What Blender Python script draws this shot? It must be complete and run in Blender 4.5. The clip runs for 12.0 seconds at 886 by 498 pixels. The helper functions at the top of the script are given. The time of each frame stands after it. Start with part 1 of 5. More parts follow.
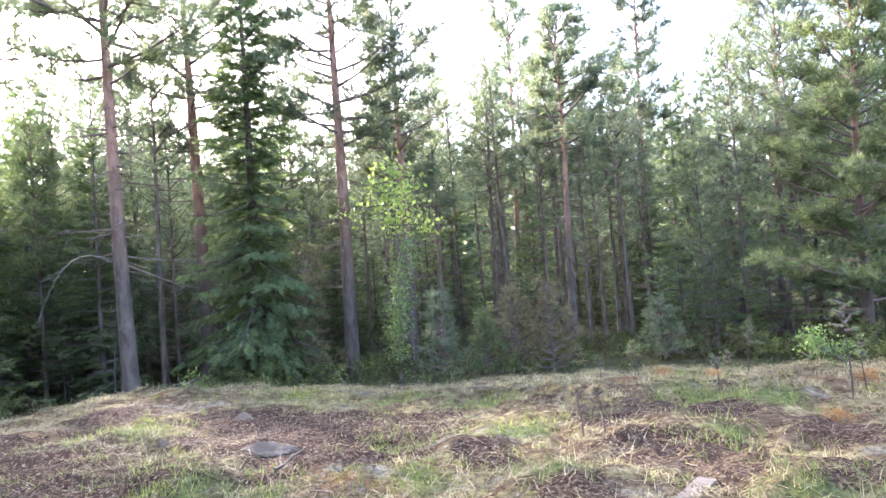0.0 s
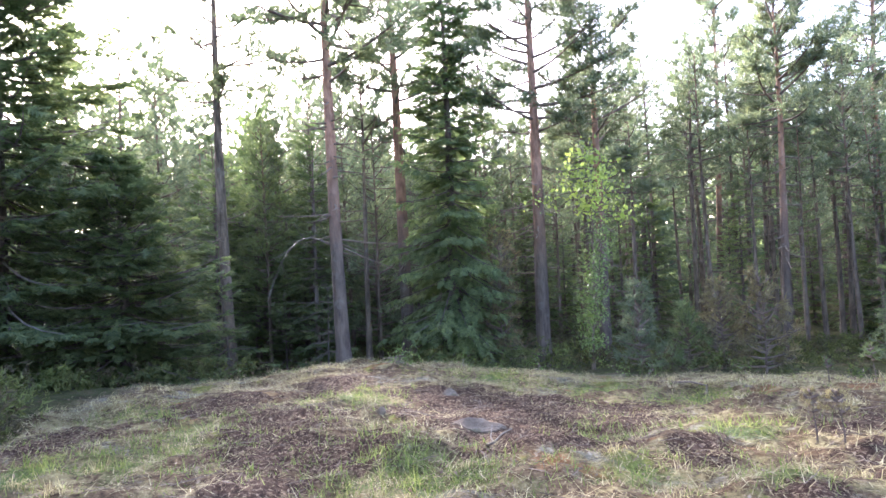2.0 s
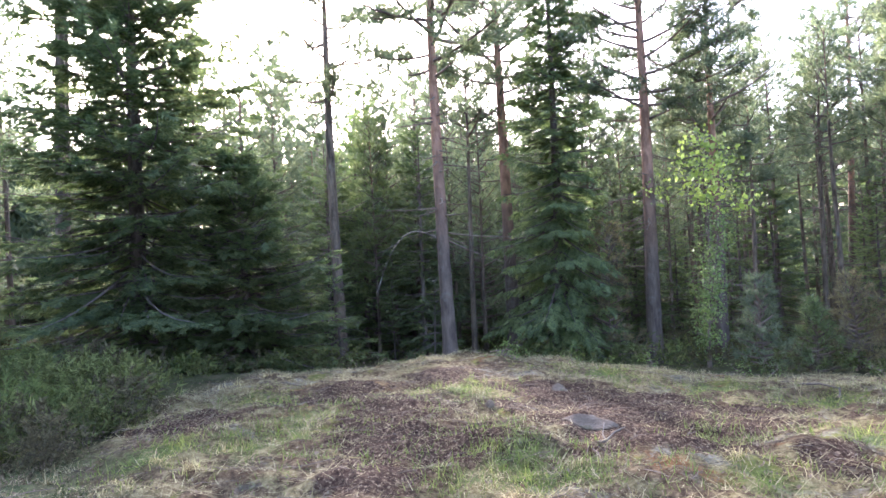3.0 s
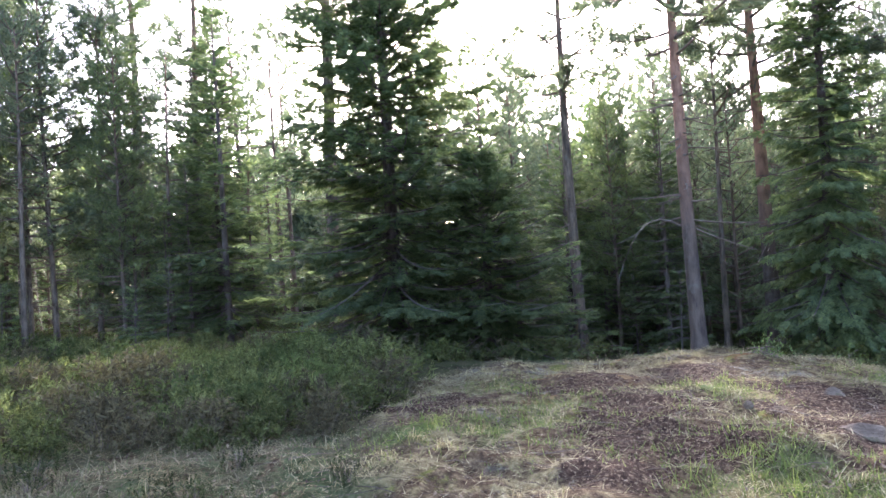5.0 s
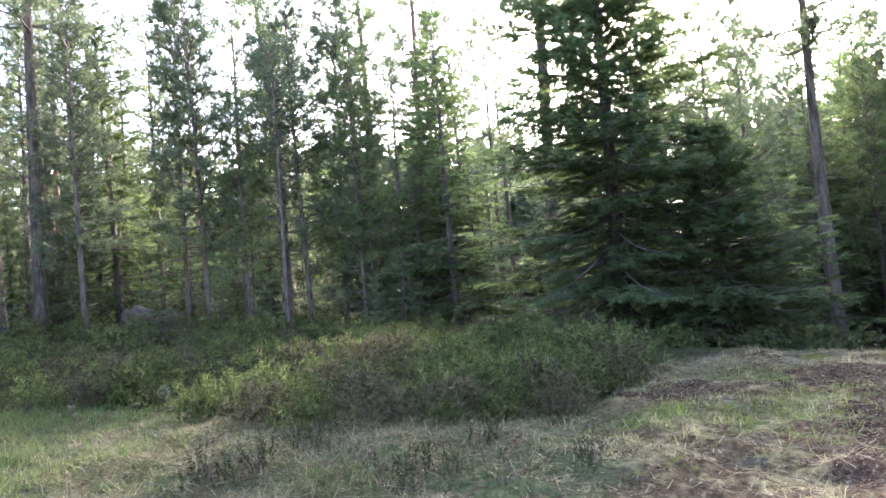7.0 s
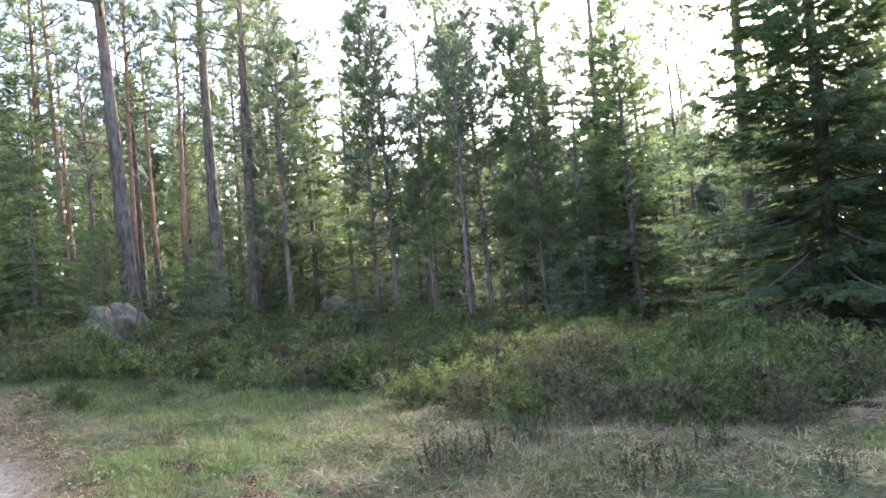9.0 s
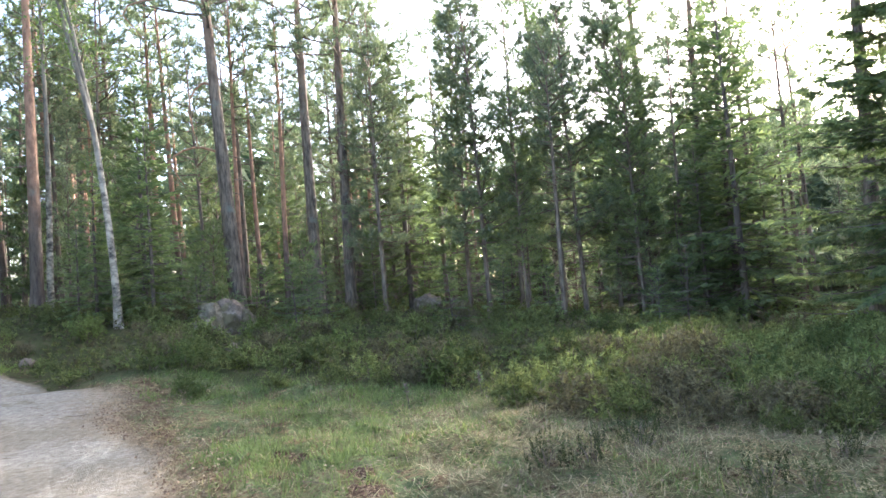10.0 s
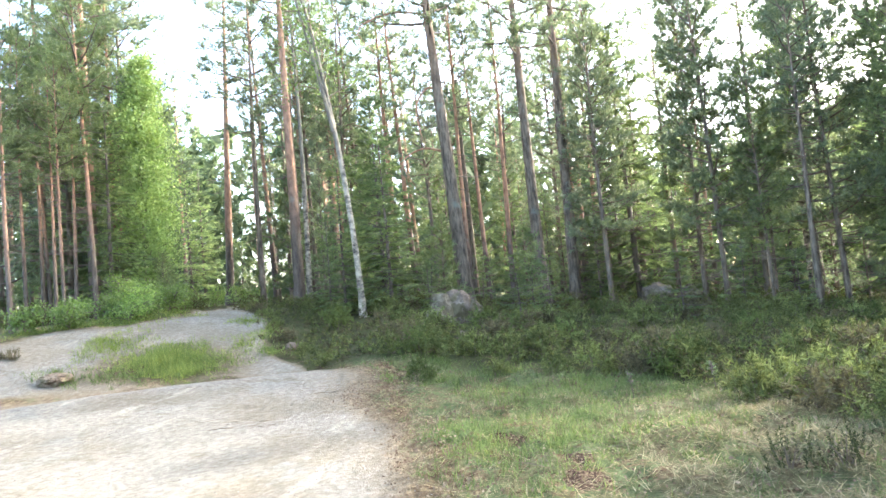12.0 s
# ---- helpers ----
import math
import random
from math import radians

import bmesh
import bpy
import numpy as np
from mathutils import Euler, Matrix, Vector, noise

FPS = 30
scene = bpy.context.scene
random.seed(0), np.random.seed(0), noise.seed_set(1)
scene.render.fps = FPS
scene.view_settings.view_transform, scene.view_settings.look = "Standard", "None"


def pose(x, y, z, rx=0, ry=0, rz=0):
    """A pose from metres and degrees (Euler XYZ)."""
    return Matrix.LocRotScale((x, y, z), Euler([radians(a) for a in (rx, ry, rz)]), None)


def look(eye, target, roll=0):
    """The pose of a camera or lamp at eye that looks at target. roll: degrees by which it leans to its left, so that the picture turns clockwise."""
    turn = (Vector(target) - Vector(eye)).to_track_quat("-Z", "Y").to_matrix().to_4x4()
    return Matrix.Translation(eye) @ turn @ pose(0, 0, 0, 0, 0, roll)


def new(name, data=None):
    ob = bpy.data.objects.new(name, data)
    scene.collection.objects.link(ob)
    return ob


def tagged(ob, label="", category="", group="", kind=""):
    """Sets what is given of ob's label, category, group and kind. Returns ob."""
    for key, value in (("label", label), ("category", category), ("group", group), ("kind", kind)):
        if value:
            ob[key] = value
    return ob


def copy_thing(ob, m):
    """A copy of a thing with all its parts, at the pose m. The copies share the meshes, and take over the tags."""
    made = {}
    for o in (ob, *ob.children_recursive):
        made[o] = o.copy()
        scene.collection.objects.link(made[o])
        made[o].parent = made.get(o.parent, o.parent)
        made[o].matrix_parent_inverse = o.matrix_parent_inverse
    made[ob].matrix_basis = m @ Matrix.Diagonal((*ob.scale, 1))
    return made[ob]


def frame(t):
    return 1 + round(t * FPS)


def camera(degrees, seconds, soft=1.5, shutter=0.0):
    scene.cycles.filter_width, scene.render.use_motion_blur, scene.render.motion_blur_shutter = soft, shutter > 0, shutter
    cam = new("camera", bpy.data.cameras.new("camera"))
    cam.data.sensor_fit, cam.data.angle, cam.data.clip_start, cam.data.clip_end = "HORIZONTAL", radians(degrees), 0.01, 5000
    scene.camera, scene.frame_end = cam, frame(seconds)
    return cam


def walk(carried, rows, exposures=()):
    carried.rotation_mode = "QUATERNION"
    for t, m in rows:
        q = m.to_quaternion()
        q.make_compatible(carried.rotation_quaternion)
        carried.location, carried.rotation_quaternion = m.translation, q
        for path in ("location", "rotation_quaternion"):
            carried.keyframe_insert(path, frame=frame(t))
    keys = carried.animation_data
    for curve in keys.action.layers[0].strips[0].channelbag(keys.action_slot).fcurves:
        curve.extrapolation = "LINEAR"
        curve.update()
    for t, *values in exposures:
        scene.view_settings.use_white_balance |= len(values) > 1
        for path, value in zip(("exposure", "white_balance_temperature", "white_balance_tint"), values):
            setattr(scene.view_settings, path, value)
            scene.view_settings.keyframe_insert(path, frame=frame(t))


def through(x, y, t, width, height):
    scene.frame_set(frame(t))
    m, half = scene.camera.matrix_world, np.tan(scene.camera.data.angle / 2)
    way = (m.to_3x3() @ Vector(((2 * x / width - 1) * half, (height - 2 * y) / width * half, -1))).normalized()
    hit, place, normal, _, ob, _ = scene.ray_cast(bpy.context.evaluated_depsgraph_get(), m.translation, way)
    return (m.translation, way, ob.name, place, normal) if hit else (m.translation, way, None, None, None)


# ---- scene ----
# ---------------------------------------------------------------- camera and walk
cam = camera(68.2, 12.0, soft=1.5)
PATH = [  # seconds, eye x, y, z, then the turns of pose()
    (0, 0.001, 0.002, 1.600, 91.67, 4.57, 0.14),
    (0.5, -0.069, 0.005, 1.600, 91.70, 4.04, 3.48),
    (1, -0.124, -0.007, 1.600, 91.65, 3.30, 7.58),
    (1.5, -0.185, -0.036, 1.606, 91.56, 3.09, 11.92),
    (2, -0.250, -0.077, 1.596, 91.61, 3.07, 16.05),
    (2.5, -0.283, -0.096, 1.608, 91.53, 2.83, 20.33),
    (4.5, -0.313, -0.095, 1.623, 91.70, 4.11, 40.68),
    (5, -0.313, -0.117, 1.602, 91.93, 3.64, 45.67),
    (5.5, -0.330, -0.162, 1.600, 92.00, 3.47, 50.23),
    (6, -0.349, -0.225, 1.601, 92.05, 3.62, 54.77),
    (6.5, -0.346, -0.244, 1.605, 92.05, 4.40, 59.59),
    (7, -0.371, -0.304, 1.584, 92.12, 4.77, 64.31),
    (7.5, -0.349, -0.528, 1.671, 92.08, 5.00, 68.33),
    (9.5, -0.411, -0.883, 1.712, 92.71, 4.57, 82.38),
    (10, -0.445, -0.967, 1.698, 93.00, 4.50, 86.43),
    (10.5, -0.443, -0.868, 1.698, 93.21, 4.03, 90.95),
    (11, -0.438, -0.810, 1.741, 93.30, 4.58, 95.46),
    (11.5, -0.468, -0.831, 1.668, 93.65, 4.85, 100.37),
    (12, -0.490, -0.838, 1.607, 94.03, 5.30, 106.21),
]
EXPOSURES = [(0, 3.58, 5800, 25), (2.5, 3.28, 5700, 25), (5.5, 3.0, 5650, 24), (7.5, 3.18, 5750, 21), (9.5, 3.15, 5850, 16), (10.2, 3.1, 6000, 12), (10.5, 3.6, 6050, 10), (12, 3.66, 6150, 9)]
walk(cam, [(row[0], pose(*row[1:])) for row in PATH], EXPOSURES)

# ---------------------------------------------------------------- world and sun
SUN_LEFT, SUN_UP = 41.5, 27.2          # degrees to the left of +y, and above the horizon
sun_way = Vector((-math.sin(radians(SUN_LEFT)) * math.cos(radians(SUN_UP)),
                  math.cos(radians(SUN_LEFT)) * math.cos(radians(SUN_UP)), math.sin(radians(SUN_UP))))
world = bpy.data.worlds.new("sky")
scene.world = world
world.use_nodes = True
wn = world.node_tree
sky = wn.nodes.new("ShaderNodeTexSky")
sky.sky_type, sky.sun_disc = "NISHITA", False
sky.sun_elevation, sky.sun_rotation = radians(SUN_UP), radians(-SUN_LEFT)
sky.air_density, sky.dust_density, sky.ozone_density = 1.0, 4.0, 0.6
back = wn.nodes["Background"]
back.inputs["Strength"].default_value = 0.15
wn.links.new(sky.outputs["Color"], back.inputs["Color"])
sun = new("sun", bpy.data.lights.new("sun", "SUN"))
sun.data.energy, sun.data.angle, sun.data.color = 1.7, radians(2.0), (1.0, 0.93, 0.82)
sun.matrix_world = look(tuple(sun_way * 60), (0, 0, 0))


# ---------------------------------------------------------------- materials
def nodes_of(name):
    m = bpy.data.materials.new(name)
    m.use_nodes = True
    nt = m.node_tree
    return m, nt, nt.nodes["Principled BSDF"], nt.nodes["Material Output"]


def ramp(nt, fac, stops):
    """A colour ramp over fac; stops of (place, colour)."""
    r = nt.nodes.new("ShaderNodeValToRGB")
    while len(r.color_ramp.elements) < len(stops):
        r.color_ramp.elements.new(0.5)
    for e, (p, c) in zip(r.color_ramp.elements, stops):
        e.position, e.color = p, (*c, 1)
    nt.links.new(fac, r.inputs["Fac"])
    return r.outputs["Color"]


def noise_of(nt, scale, detail=4, rough=0.6, coords="Object", stretch=(1, 1, 1)):
    tc, mp, n = (nt.nodes.new("ShaderNode" + k) for k in ("TexCoord", "Mapping", "TexNoise"))
    mp.inputs["Scale"].default_value = stretch
    n.inputs["Scale"].default_value, n.inputs["Detail"].default_value, n.inputs["Roughness"].default_value = scale, detail, rough
    nt.links.new(tc.outputs[coords], mp.inputs["Vector"])
    nt.links.new(mp.outputs["Vector"], n.inputs["Vector"])
    return n.outputs["Fac"]


def mix(nt, fac, a, b, kind="MIX"):
    n = nt.nodes.new("ShaderNodeMix")
    n.data_type, n.blend_type = "RGBA", kind
    for v, s in ((fac, n.inputs[0]), (a, n.inputs[6]), (b, n.inputs[7])):
        if isinstance(v, (int, float)):
            s.default_value = v
        elif isinstance(v, tuple):
            s.default_value = (*v, 1)
        else:
            nt.links.new(v, s)
    return n.outputs[2]


def step_of(nt, value, low, high):
    n = nt.nodes.new("ShaderNodeMapRange")
    n.interpolation_type = "SMOOTHSTEP"
    n.inputs["From Min"].default_value, n.inputs["From Max"].default_value = low, high
    nt.links.new(value, n.inputs["Value"])
    return n.outputs["Result"]


def relief(nt, bsdf, height, strength, distance):
    b = nt.nodes.new("ShaderNodeBump")
    b.inputs["Strength"].default_value, b.inputs["Distance"].default_value = strength, distance
    nt.links.new(height, b.inputs["Height"])
    nt.links.new(b.outputs["Normal"], bsdf.inputs["Normal"])


def leafy(name, dark, mid, light, through=0.4, gloss=0.5, glow=1.75, shine=0.5):
    """Needles or leaves: each clump in its own tone, each tree a little off the next, thin enough for light to pass."""
    m, nt, b, out = nodes_of(name)
    geo, info = nt.nodes.new("ShaderNodeNewGeometry"), nt.nodes.new("ShaderNodeObjectInfo")
    c = ramp(nt, geo.outputs["Random Per Island"], [(0.0, dark), (0.55, mid), (1.0, light)])
    c = mix(nt, step_of(nt, noise_of(nt, 0.9, 2), 0.35, 0.7), c, mix(nt, 1.0, c, (1.3, 1.22, 1.1), "MULTIPLY"))
    hs = nt.nodes.new("ShaderNodeHueSaturation")
    r = nt.nodes.new("ShaderNodeMapRange")
    r.inputs["To Min"].default_value, r.inputs["To Max"].default_value = 0.72, 1.25
    nt.links.new(info.outputs["Random"], r.inputs["Value"])
    nt.links.new(r.outputs["Result"], hs.inputs["Value"])
    nt.links.new(c, hs.inputs["Color"])
    nt.links.new(hs.outputs["Color"], b.inputs["Base Color"])
    b.inputs["Roughness"].default_value = gloss
    b.inputs["Specular IOR Level"].default_value = shine
    tr, sh = nt.nodes.new("ShaderNodeBsdfTranslucent"), nt.nodes.new("ShaderNodeMixShader")
    nt.links.new(mix(nt, 1.0, hs.outputs["Color"], (glow * 0.95, glow * 1.0, glow * 0.8), "MULTIPLY"), tr.inputs["Color"])
    sh.inputs[0].default_value = through
    nt.links.new(b.outputs[0], sh.inputs[1])
    nt.links.new(tr.outputs[0], sh.inputs[2])
    nt.links.new(sh.outputs[0], out.inputs["Surface"])
    return m


def bark(name, low, low_dark, high, change=(4.0, 8.0), scale=9.0, depth=0.03, stretch=0.22):
    """Furrowed bark, which turns thin and flaky (high) further up the trunk."""
    m, nt, b, _ = nodes_of(name)
    furrow = noise_of(nt, scale, 5, 0.65, stretch=(1, 1, stretch))
    fine = noise_of(nt, 60, 3)
    sep = nt.nodes.new("ShaderNodeSeparateXYZ")
    tc = nt.nodes.new("ShaderNodeTexCoord")
    nt.links.new(tc.outputs["Object"], sep.inputs[0])
    add = nt.nodes.new("ShaderNodeMath")
    add.operation = "MULTIPLY_ADD"
    nt.links.new(noise_of(nt, 1.6, 3), add.inputs[0])
    add.inputs[1].default_value = 3.0
    nt.links.new(sep.outputs["Z"], add.inputs[2])
    up = step_of(nt, add.outputs[0], change[0] + 1.5, change[1] + 1.5)
    lower = ramp(nt, furrow, [(0.36, low_dark), (0.6, low)])
    lower = mix(nt, step_of(nt, noise_of(nt, 2.2, 4), 0.55, 0.75), lower, (0.135, 0.138, 0.112))
    upper = mix(nt, step_of(nt, noise_of(nt, 7, 4, stretch=(1, 1, 0.4)), 0.4, 0.65), high, tuple(v * 0.55 for v in high))
    nt.links.new(mix(nt, up, lower, upper), b.inputs["Base Color"])
    b.inputs["Roughness"].default_value = 0.85
    relief(nt, b, mix(nt, 0.3, furrow, fine), 0.9, depth)
    return m


def stone(name, a, b_, c, scale=3.0, moss=(0.52, 0.6)):
    """Granite with lichen."""
    m, nt, b, _ = nodes_of(name)
    n = noise_of(nt, scale, 6, 0.65)
    col = ramp(nt, n, [(0.3, a), (0.5, b_), (0.7, c)])
    col = mix(nt, step_of(nt, noise_of(nt, 55, 2), 0.6, 0.7), col, tuple(v * 0.5 for v in a))
    col = mix(nt, step_of(nt, noise_of(nt, 2.6, 5), *moss), col, (0.1, 0.085, 0.05))
    nt.links.new(col, b.inputs["Base Color"])
    b.inputs["Roughness"].default_value = 0.9
    b.inputs["Specular IOR Level"].default_value = 0.1
    relief(nt, b, mix(nt, 0.5, n, noise_of(nt, 30, 4)), 0.8, 0.04)
    return m


def plain(name, a, b_, scale, rough=0.85, stretch=(1, 1, 1), bump=0.01, through=0.0):
    """Two tones over noise, with relief."""
    m, nt, b, out = nodes_of(name)
    n = noise_of(nt, scale, 5, 0.65, stretch=stretch)
    info = nt.nodes.new("ShaderNodeNewGeometry")
    c = mix(nt, step_of(nt, n, 0.35, 0.65), a, b_)
    c = mix(nt, 1.0, c, ramp(nt, info.outputs["Random Per Island"], [(0, (0.7, 0.7, 0.7)), (1, (1.2, 1.2, 1.2))]), "MULTIPLY")
    nt.links.new(c, b.inputs["Base Color"])
    b.inputs["Roughness"].default_value = rough
    if bump:
        relief(nt, b, n, 0.6, bump)
    if through:
        tr, sh = nt.nodes.new("ShaderNodeBsdfTranslucent"), nt.nodes.new("ShaderNodeMixShader")
        nt.links.new(c, tr.inputs["Color"])
        sh.inputs[0].default_value = through
        nt.links.new(b.outputs[0], sh.inputs[1])
        nt.links.new(tr.outputs[0], sh.inputs[2])
        nt.links.new(sh.outputs[0], out.inputs["Surface"])
    return m


def ground_material():
    """Forest floor, rock mound with moss and litter, gravel: told apart by the sheet's own zone layers."""
    m, nt, b, _ = nodes_of("ground")
    at = nt.nodes.new("ShaderNodeAttribute")
    at.attribute_name = "zone"
    sep = nt.nodes.new("ShaderNodeSeparateColor")
    nt.links.new(at.outputs["Color"], sep.inputs[0])
    big, mid, small, tiny = noise_of(nt, 0.55, 4), noise_of(nt, 1.9, 5, 0.65), noise_of(nt, 11, 6, 0.78), noise_of(nt, 70, 3, 0.7)
    floor = ramp(nt, mid, [(0.3, (0.04, 0.034, 0.02)), (0.5, (0.065, 0.07, 0.028)), (0.7, (0.11, 0.09, 0.05))])
    litter = ramp(nt, small, [(0.32, (0.03, 0.02, 0.013)), (0.5, (0.125, 0.085, 0.048)), (0.68, (0.3, 0.232, 0.13))])
    straw = ramp(nt, small, [(0.3, (0.07, 0.053, 0.03)), (0.5, (0.25, 0.208, 0.1)), (0.7, (0.45, 0.395, 0.21))])
    pale = ramp(nt, small, [(0.3, (0.052, 0.05, 0.026)), (0.5, (0.112, 0.11, 0.052)), (0.7, (0.195, 0.185, 0.095))])
    lichen = ramp(nt, small, [(0.3, (0.065, 0.055, 0.04)), (0.48, (0.2, 0.18, 0.13)), (0.68, (0.38, 0.355, 0.27))])
    moss = ramp(nt, small, [(0.3, (0.065, 0.072, 0.02)), (0.6, (0.24, 0.235, 0.06))])
    rust = ramp(nt, small, [(0.3, (0.1, 0.045, 0.02)), (0.6, (0.27, 0.155, 0.07))])
    mound = mix(nt, step_of(nt, mid, 0.5, 0.6), litter, straw)
    mound = mix(nt, step_of(nt, noise_of(nt, 0.8, 6, 0.7, stretch=(1, 1.6, 1)), 0.55, 0.63), mound, lichen)
    mound = mix(nt, step_of(nt, noise_of(nt, 1.3, 5, 0.65, stretch=(1.2, 1, 1)), 0.58, 0.66), mound, moss)
    mound = mix(nt, step_of(nt, noise_of(nt, 1.05, 5, 0.65, stretch=(0.8, 1.3, 1)), 0.6, 0.68), mound, rust)
    grey = ramp(nt, small, [(0.3, (0.16, 0.142, 0.112)), (0.5, (0.255, 0.232, 0.187)), (0.7, (0.36, 0.335, 0.278))])
    gravel = mix(nt, step_of(nt, big, 0.42, 0.62), grey, mix(nt, 1.0, grey, (0.86, 0.82, 0.76), "MULTIPLY"))
    gravel = mix(nt, step_of(nt, noise_of(nt, 0.8, 5, 0.6, stretch=(1, 1, 1)), 0.56, 0.66), gravel, mix(nt, 1.0, grey, (0.95, 0.98, 1.0), "MULTIPLY"))
    gravel = mix(nt, step_of(nt, noise_of(nt, 1.5, 7, 0.75, stretch=(1, 0.55, 1)), 0.54, 0.72), gravel, mix(nt, 1.0, grey, (0.66, 0.6, 0.52), "MULTIPLY"))
    gravel = mix(nt, step_of(nt, noise_of(nt, 0.9, 6, 0.7, stretch=(0.6, 1.6, 1)), 0.57, 0.68), gravel, mix(nt, 1.0, grey, (1.35, 1.35, 1.3), "MULTIPLY"))
    gravel = mix(nt, step_of(nt, tiny, 0.56, 0.7), gravel, (0.14, 0.12, 0.095))
    green = ramp(nt, small, [(0.3, (0.04, 0.05, 0.022)), (0.5, (0.095, 0.12, 0.05)), (0.7, (0.18, 0.195, 0.09))])
    grassy = mix(nt, step_of(nt, noise_of(nt, 1.2, 5, 0.65), 0.45, 0.58), green, pale)
    grassy = mix(nt, step_of(nt, noise_of(nt, 2.3, 6, 0.75), 0.5, 0.6), grassy, litter)
    # brown needle litter along the edge of the gravel
    fringe = nt.nodes.new("ShaderNodeMath")
    fringe.operation = "MULTIPLY"
    nt.links.new(step_of(nt, sep.outputs[1], 0.01, 0.16), fringe.inputs[0])
    nt.links.new(step_of(nt, noise_of(nt, 2.5, 5, 0.7), 0.38, 0.56), fringe.inputs[1])
    grassy = mix(nt, fringe.outputs[0], grassy, litter)
    # places of their own: bare brown needle litter, fresh moss and grass roots, rusty moss
    pa = nt.nodes.new("ShaderNodeAttribute")
    pa.attribute_name = "patch"
    ps = nt.nodes.new("ShaderNodeSeparateColor")
    nt.links.new(pa.outputs["Color"], ps.inputs[0])
    ragged = noise_of(nt, 3.2, 7, 0.78)

    def spot(channel, low, high):
        add = nt.nodes.new("ShaderNodeMath")
        add.operation = "MULTIPLY_ADD"
        nt.links.new(ragged, add.inputs[0])
        add.inputs[1].default_value = 2.4
        nt.links.new(channel, add.inputs[2])
        return step_of(nt, add.outputs[0], low, high)

    dark_litter = ramp(nt, small, [(0.32, (0.02, 0.013, 0.01)), (0.5, (0.055, 0.033, 0.022)), (0.7, (0.15, 0.1, 0.066))])
    dark_litter = mix(nt, step_of(nt, noise_of(nt, 30, 5, 0.8), 0.52, 0.6), dark_litter, (0.24, 0.18, 0.115))
    fresh = ramp(nt, small, [(0.3, (0.05, 0.076, 0.02)), (0.6, (0.145, 0.2, 0.056))])
    c = mix(nt, sep.outputs[0], floor, mound)
    c = mix(nt, sep.outputs[2], c, grassy)
    c = mix(nt, spot(ps.outputs[1], 1.6, 2.5), c, fresh)
    c = mix(nt, spot(ps.outputs[2], 1.7, 2.2), c, rust)
    c = mix(nt, spot(ps.outputs[0], 1.3, 1.62), c, dark_litter)
    ragged_edge = nt.nodes.new("ShaderNodeMath")
    ragged_edge.operation = "MULTIPLY_ADD"
    nt.links.new(noise_of(nt, 4.0, 7, 0.8), ragged_edge.inputs[0])
    ragged_edge.inputs[1].default_value = 0.9
    nt.links.new(sep.outputs[1], ragged_edge.inputs[2])
    gravel = mix(nt, step_of(nt, ragged_edge.outputs[0], 0.95, 1.5), mix(nt, 1.0, grey, (0.72, 0.62, 0.5), "MULTIPLY"), gravel)
    c = mix(nt, step_of(nt, ragged_edge.outputs[0], 0.72, 1.12), c, gravel)
    nt.links.new(c, b.inputs["Base Color"])
    b.inputs["Roughness"].default_value = 0.95
    b.inputs["Specular IOR Level"].default_value = 0.05
    relief(nt, b, mix(nt, 0.35, small, tiny), 1.0, 0.1)
    return m


M_GROUND = ground_material()
M_PINE = leafy("pine_needles", (0.078, 0.1, 0.064), (0.12, 0.147, 0.09), (0.165, 0.188, 0.11), 0.47)
M_PINE_LIGHT = leafy("young_and_sunlit_pine_needles", (0.08, 0.108, 0.046), (0.118, 0.15, 0.064), (0.158, 0.19, 0.082), 0.45, glow=1.5)
M_SPRUCE = leafy("spruce_needles", (0.068, 0.095, 0.05), (0.108, 0.14, 0.068), (0.15, 0.185, 0.085), 0.55, 0.75, 1.8, 0.12)
M_FAR = leafy("far_needles", (0.06, 0.085, 0.052), (0.09, 0.118, 0.07), (0.12, 0.15, 0.085), 0.4, 0.8, 1.5, 0.1)
M_BIRCH = leafy("birch_leaves", (0.07, 0.11, 0.025), (0.11, 0.165, 0.04), (0.16, 0.22, 0.06), 0.45, 0.4)
M_PALE = leafy("pale_birch_leaves", (0.11, 0.165, 0.05), (0.165, 0.235, 0.072), (0.235, 0.305, 0.11), 0.42, glow=1.2)
M_OAK = leafy("oak_leaves", (0.11, 0.155, 0.04), (0.165, 0.22, 0.055), (0.235, 0.29, 0.085), 0.5, 0.5, 2.0)
M_DRYBUSH = leafy("dry_juniper_needles", (0.09, 0.07, 0.04), (0.16, 0.13, 0.07), (0.24, 0.22, 0.1), 0.35)
M_HEATHER = leafy("heather_leaves", (0.05, 0.06, 0.022), (0.105, 0.122, 0.042), (0.185, 0.2, 0.075), 0.3, 0.8, 1.2, 0.08)
M_SHOOT = leafy("heather_shoots", (0.026, 0.032, 0.013), (0.05, 0.06, 0.023), (0.085, 0.096, 0.036), 0.25, 0.8, 1.2, 0.08)
M_HEATHER_DRY = leafy("dry_heather", (0.055, 0.047, 0.03), (0.092, 0.08, 0.045), (0.14, 0.128, 0.066), 0.25, 0.8, 1.1, 0.08)
M_GRASS = leafy("grass_blades", (0.093, 0.125, 0.034), (0.15, 0.19, 0.05), (0.25, 0.275, 0.095), 0.5, 0.6, 1.5, 0.15)
M_STRAW = leafy("dry_grass_blades", (0.13, 0.105, 0.05), (0.28, 0.24, 0.128), (0.46, 0.415, 0.25), 0.3, 0.7, 1.2, 0.08)
